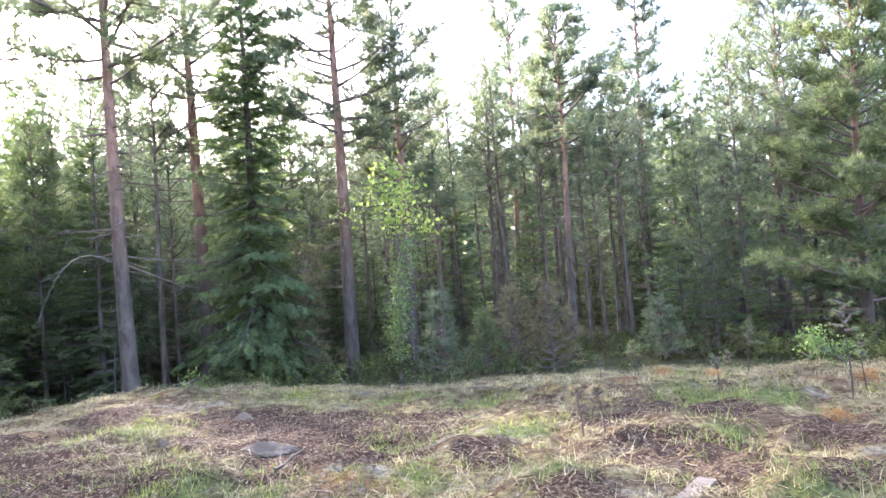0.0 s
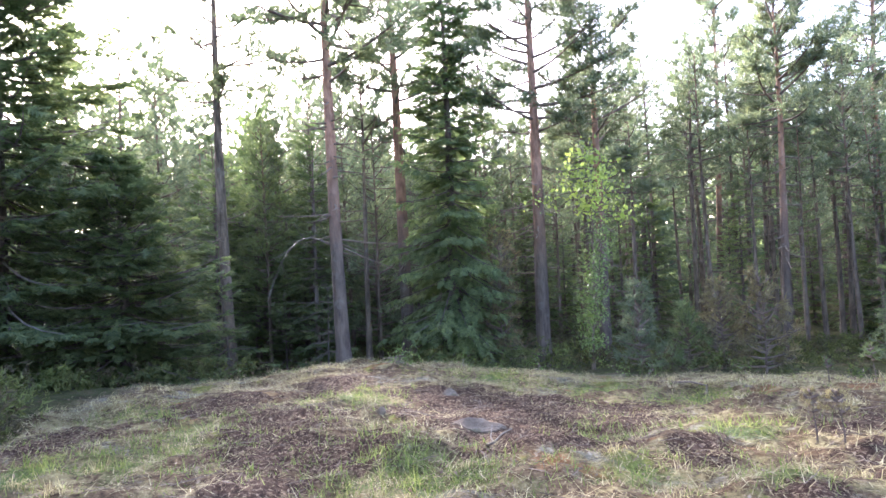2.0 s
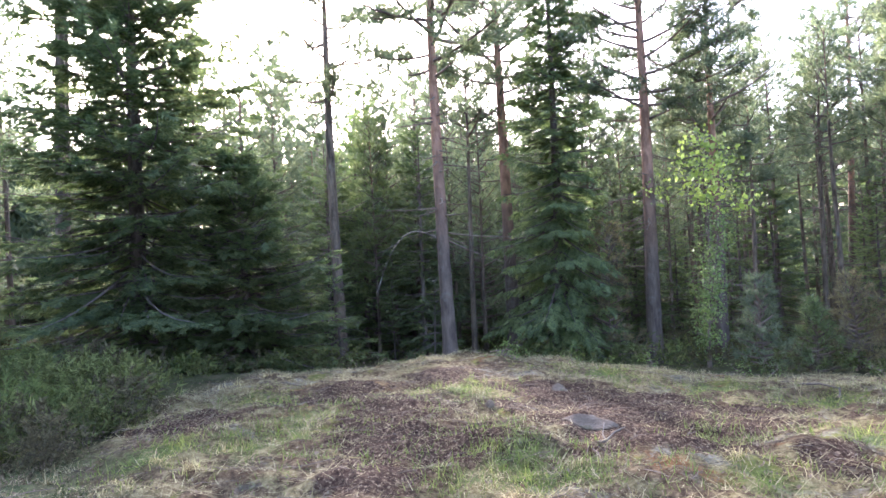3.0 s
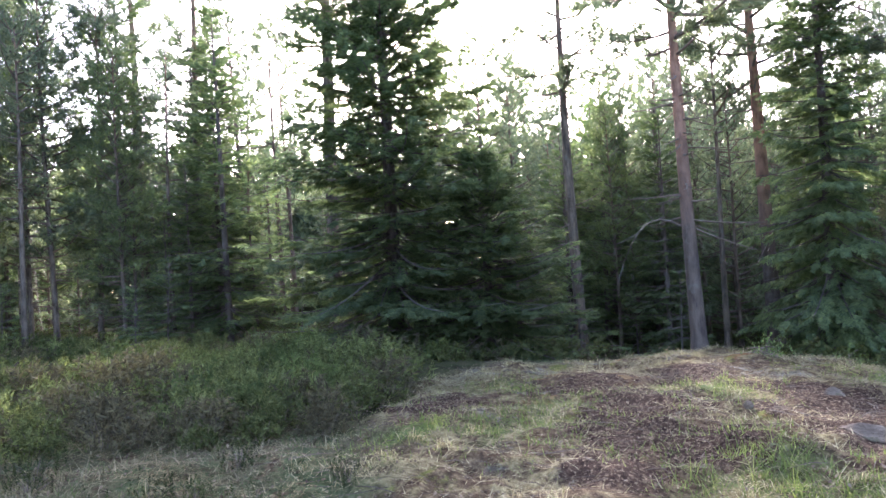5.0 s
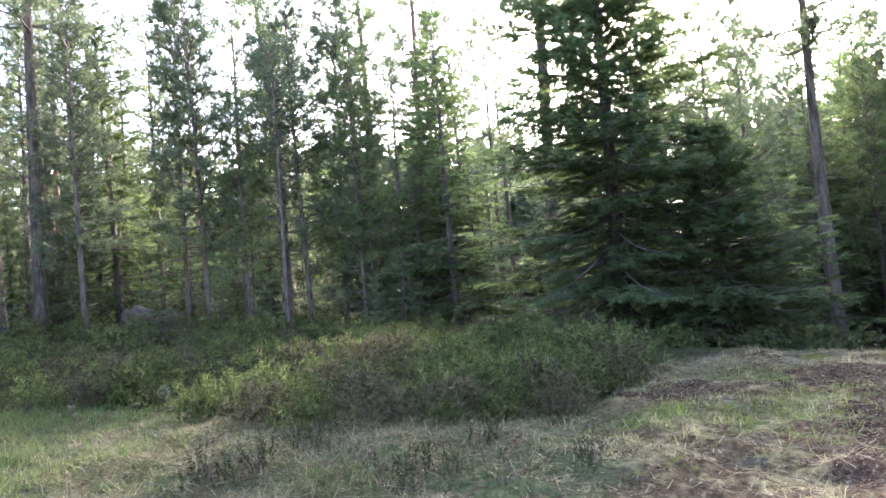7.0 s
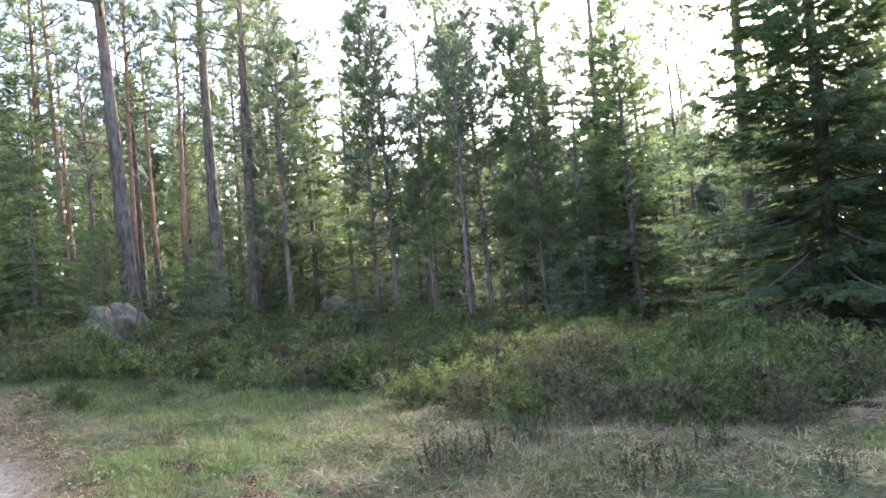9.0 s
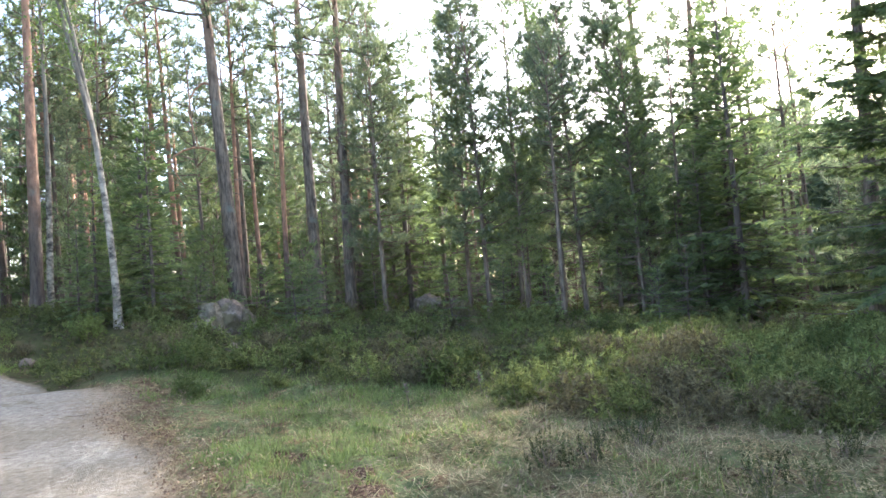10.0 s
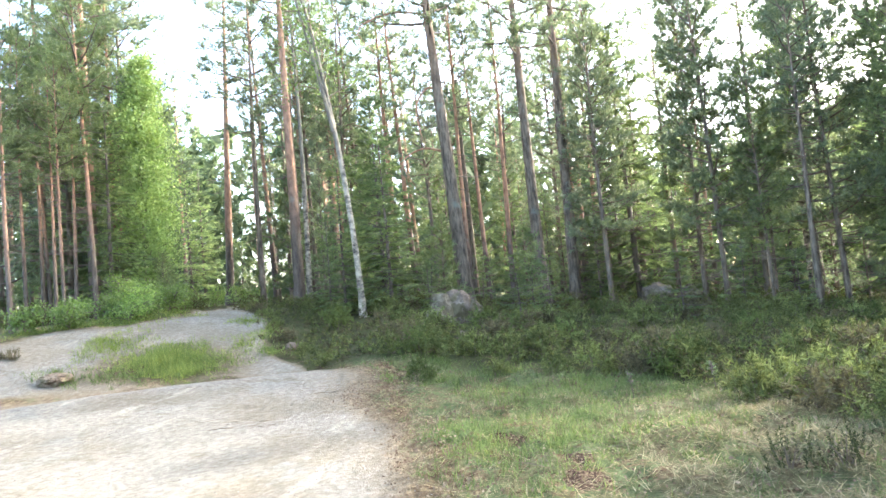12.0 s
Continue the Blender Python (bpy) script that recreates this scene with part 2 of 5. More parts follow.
M_SWARD = leafy("fine_grass_blades", (0.062, 0.088, 0.03), (0.105, 0.14, 0.048), (0.165, 0.195, 0.076), 0.45, 0.6, 1.4, 0.12)
M_HAY = leafy("grey_dead_grass", (0.09, 0.074, 0.038), (0.175, 0.15, 0.08), (0.31, 0.275, 0.165), 0.3, 0.7, 1.2, 0.08)
M_PINE_BARK = bark("pine_bark", (0.108, 0.082, 0.06), (0.04, 0.026, 0.02), (0.32, 0.178, 0.11), (2.2, 5.5))
M_GREY_BARK = bark("grey_pine_bark", (0.178, 0.136, 0.096), (0.045, 0.033, 0.023), (0.29, 0.18, 0.115), (6.5, 14))
M_SPRUCE_BARK = bark("spruce_bark", (0.13, 0.105, 0.085), (0.04, 0.03, 0.025), (0.13, 0.1, 0.08))
M_BIRCH_BARK = bark("birch_bark", (0.36, 0.31, 0.235), (0.03, 0.024, 0.018), (0.19, 0.165, 0.125), (3.0, 6.0), scale=4.5, depth=0.02, stretch=1.5)
M_BRANCH = plain("pine_branch_bark", (0.165, 0.118, 0.085), (0.1, 0.077, 0.06), 9, bump=0)
M_TWIG = plain("dry_twigs", (0.17, 0.13, 0.095), (0.085, 0.064, 0.045), 8, bump=0)
M_FALLEN = plain("fallen_twigs", (0.2, 0.15, 0.1), (0.085, 0.06, 0.042), 8, bump=0)
M_STONE = stone("granite", (0.065, 0.053, 0.036), (0.15, 0.128, 0.09), (0.265, 0.234, 0.172), 5.5, (0.5, 0.57))
M_BOULDER = stone("mossy_granite", (0.06, 0.048, 0.038), (0.15, 0.118, 0.09), (0.24, 0.2, 0.16), 3.2, (0.46, 0.56))
M_SLAB = stone("dusty_slab", (0.085, 0.063, 0.043), (0.15, 0.115, 0.08), (0.215, 0.17, 0.123), 7.0, (0.56, 0.62))
M_PLANK = plain("weathered_plank", (0.16, 0.128, 0.09), (0.085, 0.065, 0.046), 6, stretch=(1, 12, 4), bump=0.006)


# ---------------------------------------------------------------- building helpers
def mesh_of(name, verts, faces, material, smooth=False):
    """A mesh from arrays of places and of triangles."""
    me = bpy.data.meshes.new(name)
    verts, faces = np.asarray(verts, np.float32), np.asarray(faces, np.int32)
    me.vertices.add(len(verts))
    me.vertices.foreach_set("co", verts.ravel())
    me.loops.add(faces.size)
    me.loops.foreach_set("vertex_index", faces.ravel())
    me.polygons.add(len(faces))
    me.polygons.foreach_set("loop_start", np.arange(len(faces), dtype=np.int32) * faces.shape[1])
    me.polygons.foreach_set("use_smooth", np.full(len(faces), smooth))
    me.materials.append(material)
    me.update(calc_edges=True)
    me.validate()
    return me


class Pile:
    """Collects pieces of one mesh."""

    def __init__(self):
        self.v, self.f, self.n = [], [], 0

    def add(self, v, f):
        self.v.append(v)
        self.f.append(np.asarray(f) + self.n)
        self.n += len(v)

    def tube(self, pts, radii, sides=6):
        pts, radii = np.asarray(pts, float), np.asarray(radii, float)
        d = np.gradient(pts, axis=0)
        d /= np.linalg.norm(d, axis=1, keepdims=True) + 1e-9
        ref = np.where(np.abs(d[:, 2:3]) > 0.9, [[1.0, 0, 0]], [[0, 0, 1.0]])
        a = np.cross(d, ref)
        a /= np.linalg.norm(a, axis=1, keepdims=True)
        b = np.cross(d, a)
        ang = np.arange(sides) * 2 * np.pi / sides
        ring = pts[:, None] + radii[:, None, None] * (np.cos(ang)[None, :, None] * a[:, None] + np.sin(ang)[None, :, None] * b[:, None])
        i = np.arange(len(pts) - 1)[:, None] * sides
        j = np.arange(sides)[None]
        k = (j + 1) % sides
        q = np.stack([i + j, i + k, i + sides + k, i + sides + j], -1).reshape(-1, 4)
        self.add(ring.reshape(-1, 3), np.concatenate([q[:, [0, 1, 2]], q[:, [0, 2, 3]]]))

    def mesh(self, name, material, smooth=False):
        return mesh_of(name, np.concatenate(self.v), np.concatenate(self.f), material, smooth)


def part(name, me, parent, label="", kind=""):
    ob = new(name, me)
    ob.parent = parent
    return tagged(ob, label, kind=kind)


def spike_templates(rng, count, k, spread, length, width, axis=0.45):
    """Sprays of k thin needles round +z, as corners of triangles."""
    out = []
    for _ in range(count):
        ang, az = np.radians(spread) * np.sqrt(rng.random(k)), rng.random(k) * 2 * np.pi
        d = np.stack([np.sin(ang) * np.cos(az), np.sin(ang) * np.sin(az), np.cos(ang)], -1)
        base = np.zeros((k, 3))
        base[:, 2] = rng.random(k) * axis * length
        side = np.cross(d, rng.normal(size=(k, 3)))
        side /= np.linalg.norm(side, axis=1, keepdims=True)
        size = (0.6 + 0.6 * rng.random(k))[:, None]
        out.append(np.stack([base - side * width * size / 2, base + side * width * size / 2, base + d * length * size], 1).reshape(-1, 3))
    return np.array(out)


def leaf_templates(rng, count, k, reach, size):
    """Loose bunches of k pointed leaves, four corners each."""
    out = []
    for _ in range(count):
        mid = rng.normal(size=(k, 3)) * reach * 0.5
        a = rng.normal(size=(k, 3))
        a /= np.linalg.norm(a, axis=1, keepdims=True)
        b = np.cross(a, rng.normal(size=(k, 3)))
        b /= np.linalg.norm(b, axis=1, keepdims=True)
        s = size * (0.6 + 0.7 * rng.random(k))[:, None]
        out.append(np.stack([mid - a * s / 2, mid + b * s * 0.32, mid + a * s / 2, mid - b * s * 0.32], 1).reshape(-1, 3))
    return np.array(out)


def spread_out(rng, templates, places, ways, sizes, corners=3):
    """Copies of the templates at the places, turned along the ways: corners and faces."""
    places, ways, sizes = np.asarray(places, float), np.asarray(ways, float), np.asarray(sizes, float)
    z = ways / (np.linalg.norm(ways, axis=1, keepdims=True) + 1e-9)
    x = np.cross(z, rng.normal(size=z.shape))
    x /= np.linalg.norm(x, axis=1, keepdims=True) + 1e-9
    y = np.cross(z, x)
    t = templates[rng.integers(len(templates), size=len(places))] * sizes[:, None, None]
    v = t[:, :, :1] * x[:, None] + t[:, :, 1:2] * y[:, None] + t[:, :, 2:] * z[:, None] + places[:, None]
    v = v.reshape(-1, 3)
    return v, np.arange(len(v)).reshape(-1, corners)


def fan_templates(rng, count, pairs, length, reach, width):
    """Flat spruce twigs: a shoot along +z with side shoots in the plane of x, that dip a little at their ends."""
    out = []
    for _ in range(count):
        tri = [[[-width * 0.5, 0, 0], [width * 0.5, 0, 0], [0, -0.03 * length, length]]]
        for n in range(pairs):
            for side in (-1, 1):
                u = (n + 0.15 + 0.5 * rng.random()) / pairs
                z, far = u * length * 0.85, reach * (1 - 0.6 * u) * (0.7 + 0.5 * rng.random())
                tip = [side * far * 0.8, rng.normal() * 0.02 - 0.12 * far, z + far * (0.55 + 0.3 * rng.random())]
                tri.append([[0, 0, z - width * 0.6], [0, 0, z + width * 0.6], tip])
        out.append(np.array(tri).reshape(-1, 3))
    return np.array(out)


def spread_flat(rng, templates, places, ways, ups, sizes):
    """Copies of flat templates at the places, along the ways, with their upper side towards ups."""
    z = ways / (np.linalg.norm(ways, axis=1, keepdims=True) + 1e-9)
    x = np.cross(ups, z)
    x /= np.linalg.norm(x, axis=1, keepdims=True) + 1e-9
    y = np.cross(z, x)
    t = templates[rng.integers(len(templates), size=len(places))] * sizes[:, None, None]
    v = (t[:, :, :1] * x[:, None] + t[:, :, 1:2] * y[:, None] + t[:, :, 2:] * z[:, None] + places[:, None]).reshape(-1, 3)
    return v, np.arange(len(v)).reshape(-1, 3)


RNG = np.random.default_rng(11)
PINE_SPRAY = spike_templates(RNG, 10, 13, 65, 0.19, 0.026, 0.8)
PINE_SPRAY_BIG = spike_templates(RNG, 10, 10, 62, 0.21, 0.04, 0.9)
SPRUCE_SPRAY = fan_templates(RNG, 12, 6, 0.34, 0.17, 0.042)
SPRUCE_SPRAY_BIG = fan_templates(RNG, 12, 4, 0.42, 0.22, 0.075)
BIRCH_SPRAY = leaf_templates(RNG, 10, 8, 0.35, 0.075)
BUSH_SPRAY = leaf_templates(RNG, 10, 8, 0.2, 0.08)
HEATH_SPRAY = spike_templates(RNG, 10, 12, 80, 0.07, 0.017, 1.5)


# ---------------------------------------------------------------- the lie of the land
def smooth(a, b, v):
    u = np.clip((v - a) / (b - a), 0, 1)
    return u * u * (3 - 2 * u)


def waves(x, y, scale, seed):
    """Smooth unevenness of about -1 to 1."""
    r = np.random.default_rng(seed)
    total = 0
    for n in range(7):
        a, p, k = r.random() * 6.283, r.random() * 6.283, (0.6 + 1.5 * r.random()) * scale
        total = total + np.sin((x * np.cos(a) + y * np.sin(a)) * k + p + 0.8 * np.sin((y * np.cos(a) - x * np.sin(a)) * k * 0.7 + p))
    return total / 3.5


def left_of(x, y):
    return np.degrees(np.arctan2(-x, y))


def mound_of(x, y):
    """1 on the open rock mound, 0 in the woods."""
    r, az = np.hypot(x, y), left_of(x, y)
    edge = np.interp(az, (-60, -30, 0, 20, 30, 40, 47, 55, 62, 70, 180), (13.0, 12.5, 12.6, 13.0, 13.4, 12.2, 10.6, 7.6, 6.0, 4.5, 3.0))
    edge = edge + 0.5 * waves(x, y, 0.9, 3)
    return 1 - smooth(edge - 0.5, edge + 0.5, r)


def bank_of(az):
    """How far the track reaches before the grassy bank on its far side."""
    return np.interp(az, (123, 124.3, 125.2, 127.3, 131, 140, 180), (45, 33, 26, 21.4, 20.1, 19.6, 19.6))


def gravel_of(x, y):
    """1 on the bare gravel of the track."""
    r, az = np.hypot(x + 0.4, y + 0.9), left_of(x + 0.4, y + 0.9)
    w = 0.35 * waves(x, y, 1.3, 5)
    az = np.where(az < -75, az + 360, az)
    near = smooth(-8.0, 5.0, az - np.interp(r, (2, 5, 8, 12, 14.5), (103, 109, 112, 115.5, 117.5)) + w * 6) * (1 - smooth(14.0, 15.0, r + w)) * (1 - smooth(222, 236, az + w * 8))
    # the track beyond the dip: it narrows between a heathery edge and a grassy bank
    edge = np.interp(r, (14.0, 15.5, 17, 19.3, 25, 32, 60), (117.0, 118.5, 121.0, 122.2, 122.9, 123.3, 123.6))
    far = smooth(-0.7, 0.7, az - edge + w * 3) * (1 - smooth(-0.6, 0.6, r - bank_of(az) + w * 1.5)) * smooth(14.0, 15.2, r + w * 2) * (1 - smooth(165, 180, az))
    far = far * (1 - np.exp(-((x + 12.85) ** 2 + (y + 10.9) ** 2) / 2.4))
    return np.maximum(near, far)


def grass_of(x, y):
    """1 on the grassy verge between track, heather and mound."""
    r, az = np.hypot(x + 0.4, y + 0.9), left_of(x + 0.4, y + 0.9)
    edge = np.interp(az, (40, 52, 60, 68, 76, 84, 92, 100, 108, 116), (7.0, 7.2, 7.6, 8.2, 8.8, 9.6, 11.0, 12.5, 13.6, 15.0)) + 0.8 * waves(x, y, 0.8, 8)
    dip = smooth(112, 118, az) * (1 - smooth(150, 160, az)) * smooth(13.5, 14.5, r) * (1 - smooth(16.5, 18.5, r + waves(x, y, 0.6, 4)))
    lip = bank_of(az)
    bank = smooth(124.5, 126, az) * (1 - smooth(150, 160, az)) * smooth(-0.4, 0.4, r - lip) * (1 - smooth(1.5, 3.5, r - lip + waves(x, y, 0.6, 6)))
    return np.maximum(np.maximum(smooth(42, 50, az) * (1 - smooth(edge - 0.5, edge + 0.5, r)), dip * 0.9 * np.exp(-((x + 13.1) ** 2 + (y + 11.0) ** 2) / 1.6)), bank)


GRASS_SPOTS = [  # x, y, reach of places where fresh grass grows thickest
    (-2.2, 5.1, 0.62), (-1.85, 4.65, 0.5), (-2.35, 4.7, 0.45), (-1.5, 4.85, 0.35), (-0.3, 5.0, 0.42), (2.28, 4.2, 0.5), (0.4, 8.6, 0.8), (-0.85, 9.6, 0.7), (-3.7, 7.6, 0.6),
    (0.7, 4.85, 0.4), (3.3, 7.15, 0.7), (2.7, 7.6, 0.5), (2.3, 5.65, 0.35), (0.6, 6.3, 0.5), (-0.6, 6.4, 0.45), (3.5, 9.4, 0.8), (-2.35, 9.7, 0.6),
    (-4.6, 4.6, 0.6), (-4.9, 5.9, 0.45), (-5.2, 4.1, 0.6), (-4.5, 5.2, 0.5), (-6.3, 6.7, 0.5),
    (-11.1, -1.25, 0.9), (-12.6, -3.5, 0.8), (-13.4, -5.0, 0.7), (-12.5, -0.4, 0.6), (-7.2, -2.4, 0.4), (-10.3, -0.4, 0.7), (-12.9, 2.2, 0.6),
    (-9.4, -2.2, 0.9), (-7.8, -0.9, 0.6), (-7.2, -1.7, 0.4), (-5.5, 1.1, 0.45), (-12.9, -10.8, 0.8), (-13.3, -11.2, 0.7), (-13.2, -11.1, 0.9), (-13.0, -11.0, 0.8), (-13.6, -11.5, 0.7), (-13.7, -13.3, 0.6), (-15.5, -14.8, 0.9), (-14.2, -15.6, 0.8), (-17.0, -14.4, 0.7),
    (-12.6, -10.4, 0.5), (-12.0, -11.2, 0.4), (-14.0, -11.6, 0.6), (-13.6, -13.4, 0.35), (-11.3, -11.9, 0.35), (-11.7, -12.9, 0.35), (-15.2, -10.4, 0.3), (-15.9, -10.3, 0.35), (-14.8, -9.5, 0.35), (-17.0, -11.5, 0.35),
    (-8.4, -1.7, 0.6), (-7.6, -2.9, 0.5),
]
LITTER_SPOTS = [  # x, y, reach of bare brown needle litter
    (-1.5, 6.45, 0.8), (-1.1, 7.6, 0.75), (-2.2, 8.0, 0.55), (-3.4, 5.2, 0.5), (1.6, 5.35, 0.4), (2.1, 5.35, 0.3), (2.55, 6.65, 0.42), (0.8, 4.35, 0.3), (2.65, 4.5, 0.3),
    (1.6, 6.5, 0.35), (-3.1, 4.3, 0.4), (-4.0, 6.1, 0.5), (-3.75, 5.5, 0.45), (-0.5, 7.3, 0.65), 
    (-6.9, -2.1, 0.16), (-6.05, -1.35, 0.2), (-6.6, -1.5, 0.12), (-7.4, -2.3, 0.15), (-12.2, -11.8, 0.5), (-11.2, -12.6, 0.5), (-14.4, -10.2, 0.4), (-5.95, 5.2, 0.45), (-3.0, 7.0, 0.4), (-2.7, 5.25, 0.45), (-3.9, 6.3, 0.6), (-1.3, 5.95, 0.5), (1.9, 5.0, 0.42), (2.1, 6.75, 0.5), (-0.4, 7.9, 0.5), (3.3, 5.6, 0.4), (0.2, 5.6, 0.3), (-5.2, 7.0, 0.6), (-4.4, 8.3, 0.5),
    (-0.95, 6.95, 0.6), (-0.55, 6.5, 0.55), (-0.85, 5.9, 0.5), (-1.5, 7.2, 0.6), (-2.2, 7.5, 0.55), (-2.95, 8.0, 0.4),
]
RUST_SPOTS = [(-1.0, 5.05, 0.32), (1.3, 8.8, 0.45), (3.55, 6.2, 0.4), (3.7, 9.3, 0.5), (-5.0, 7.5, 0.5), (2.4, 9.0, 0.4), (4.6, 8.2, 0.5)]


def spots_of(spots, x, y):
    total = np.zeros(np.shape(x))
    for gx, gy, reach in spots:
        total = np.maximum(total, np.exp(-((x - gx) ** 2 + (y - gy) ** 2) / (reach * reach)))
    return total


def land(x, y):
    """Height of the ground."""
    x, y = np.asarray(x, float), np.asarray(y, float)
    r, az = np.hypot(x, y), left_of(x, y)
    drop = np.interp(az, (-180, -60, 35, 50, 70, 80, 180), (0, 1.1, 1.1, 0.6, 0.25, 0, 0))
    z = -drop * smooth(np.interp(az, (-180, -22, -10, 5, 15, 25, 40), (6.8, 6.8, 5.5, 5.5, 7.5, 9.5, 10.0)), 19.0, r)
    rise = np.interp(az, (-180, -179, 75, 90, 100, 108, 114, 120, 135, 180), (0, 0, 0, 0.45, 0.7, 0.95, 1.35, 1.65, 1.9, 1.2))
    z = z + rise * (smooth(10, 24, r) + 0.012 * np.clip(r - 24, 0, 18))
    dip = smooth(114, 119, az) * smooth(13.6, 15.5, r) * (1 - smooth(17, 22, r))
    z = z - 0.35 * dip + 0.12 * smooth(112, 120, az) * smooth(8, 13, r) * (1 - smooth(13.6, 15, r))
    near = 1 - smooth(40, 80, r)
    g = gravel_of(x, y)
    z = z + near * (1 - 0.8 * g) * (0.07 * waves(x, y, 0.8, 1) * smooth(2, 6, r) + 0.055 * waves(x, y, 3.0, 2) + (0.03 + 0.018 * mound_of(x, y)) * waves(x, y, 8.0, 9))
    return z


def lay(x, y):
    return float(land(x, y))


def build_ground():
    rad = np.concatenate([[0.0], np.geomspace(0.2, 1.4, 10), np.geomspace(1.5, 45, 180), np.geomspace(48, 900, 24)])
    ang = np.radians(np.concatenate([np.arange(-60, 165, 0.6), np.arange(165, 300, 5)]))
    a, r = np.meshgrid(ang, rad[1:])
    x, y = np.concatenate([[0], (-r * np.sin(a)).ravel()]), np.concatenate([[0], (r * np.cos(a)).ravel()])
    v = np.stack([x, y, land(x, y)], -1)
    n, k = len(ang), len(rad) - 1
    j = np.arange(n)
    i = np.arange(k - 1)[:, None] * n + 1
    f = np.stack([i + j, i + (j + 1) % n, i + n + (j + 1) % n, i + n + j], -1).reshape(-1, 4)
    f = np.concatenate([f[:, [0, 2, 1]], f[:, [0, 3, 2]], np.stack([np.zeros(n, int), 1 + j, 1 + (j + 1) % n], -1)])
    me = mesh_of("ground", v, f, M_GROUND, True)
    zone = me.color_attributes.new("zone", "FLOAT_COLOR", "POINT")
    zone.data.foreach_set("color", np.stack([mound_of(x, y), gravel_of(x, y), grass_of(x, y), np.ones(len(x))], -1).astype(np.float32).ravel())
    patch = me.color_attributes.new("patch", "FLOAT_COLOR", "POINT")
    patch.data.foreach_set("color", np.stack([spots_of(LITTER_SPOTS, x, y), spots_of(GRASS_SPOTS, x, y), spots_of(RUST_SPOTS, x, y), np.ones(len(x))], -1).astype(np.float32).ravel())
    return tagged(new("ground", me), "uneven forest ground of rock, moss, litter and pale gravel", "ground", kind="structure")


build_ground()


# ---------------------------------------------------------------- trees
def trunk_line(rng, h, lean, bend, n=16, sweep=0.0):
    z = np.linspace(-0.25, h, n)
    u = z / h
    ph = rng.random(2) * 6.28
    wob = bend * np.stack([np.sin(u * 4.2 + ph[0]) - np.sin(ph[0]), np.sin(u * 3.4 + ph[1]) - np.sin(ph[1])], -1) * np.clip(u, 0, 1)[:, None]
    k = (1 - sweep) + 2 * sweep * np.clip(u, 0, 1)
    return np.column_stack([lean[0] * z * k + wob[:, 0], lean[1] * z * k + wob[:, 1], z])


def on_line(line, z):
    return np.stack([np.interp(z, line[:, 2], line[:, i]) for i in range(3)], -1)


def tree_base(name, label, category, group=""):
    return tagged(new(name), label, category, group)


def make_trunk(tree, line, r, h, material, sides=9, label=""):
    p = Pile()
    u = np.clip(line[:, 2] / h, 0, 1)
    rad = r * ((1 - u) ** 0.8 * 0.92 + 0.06) + r * 0.45 * np.exp(-np.clip(line[:, 2], 0, None) / 0.25)
    p.tube(line, rad, sides)
    part("trunk", p.mesh("trunk", material, True), tree, label)


def limb_points(rng, start, az, up, length, sag=0.0, n=6, curl=0.25):
    t = np.linspace(0, 1, n)[:, None]
    d = np.array([np.cos(az) * np.cos(up), np.sin(az) * np.cos(up), np.sin(up)])
    side = np.array([-np.sin(az), np.cos(az), 0])
    pts = start + d * length * t + side * (rng.normal() * 0.10 * length) * t**2
    pts[:, 2] += (curl * t[:, 0] ** 2 - sag * t[:, 0]) * length
    return pts


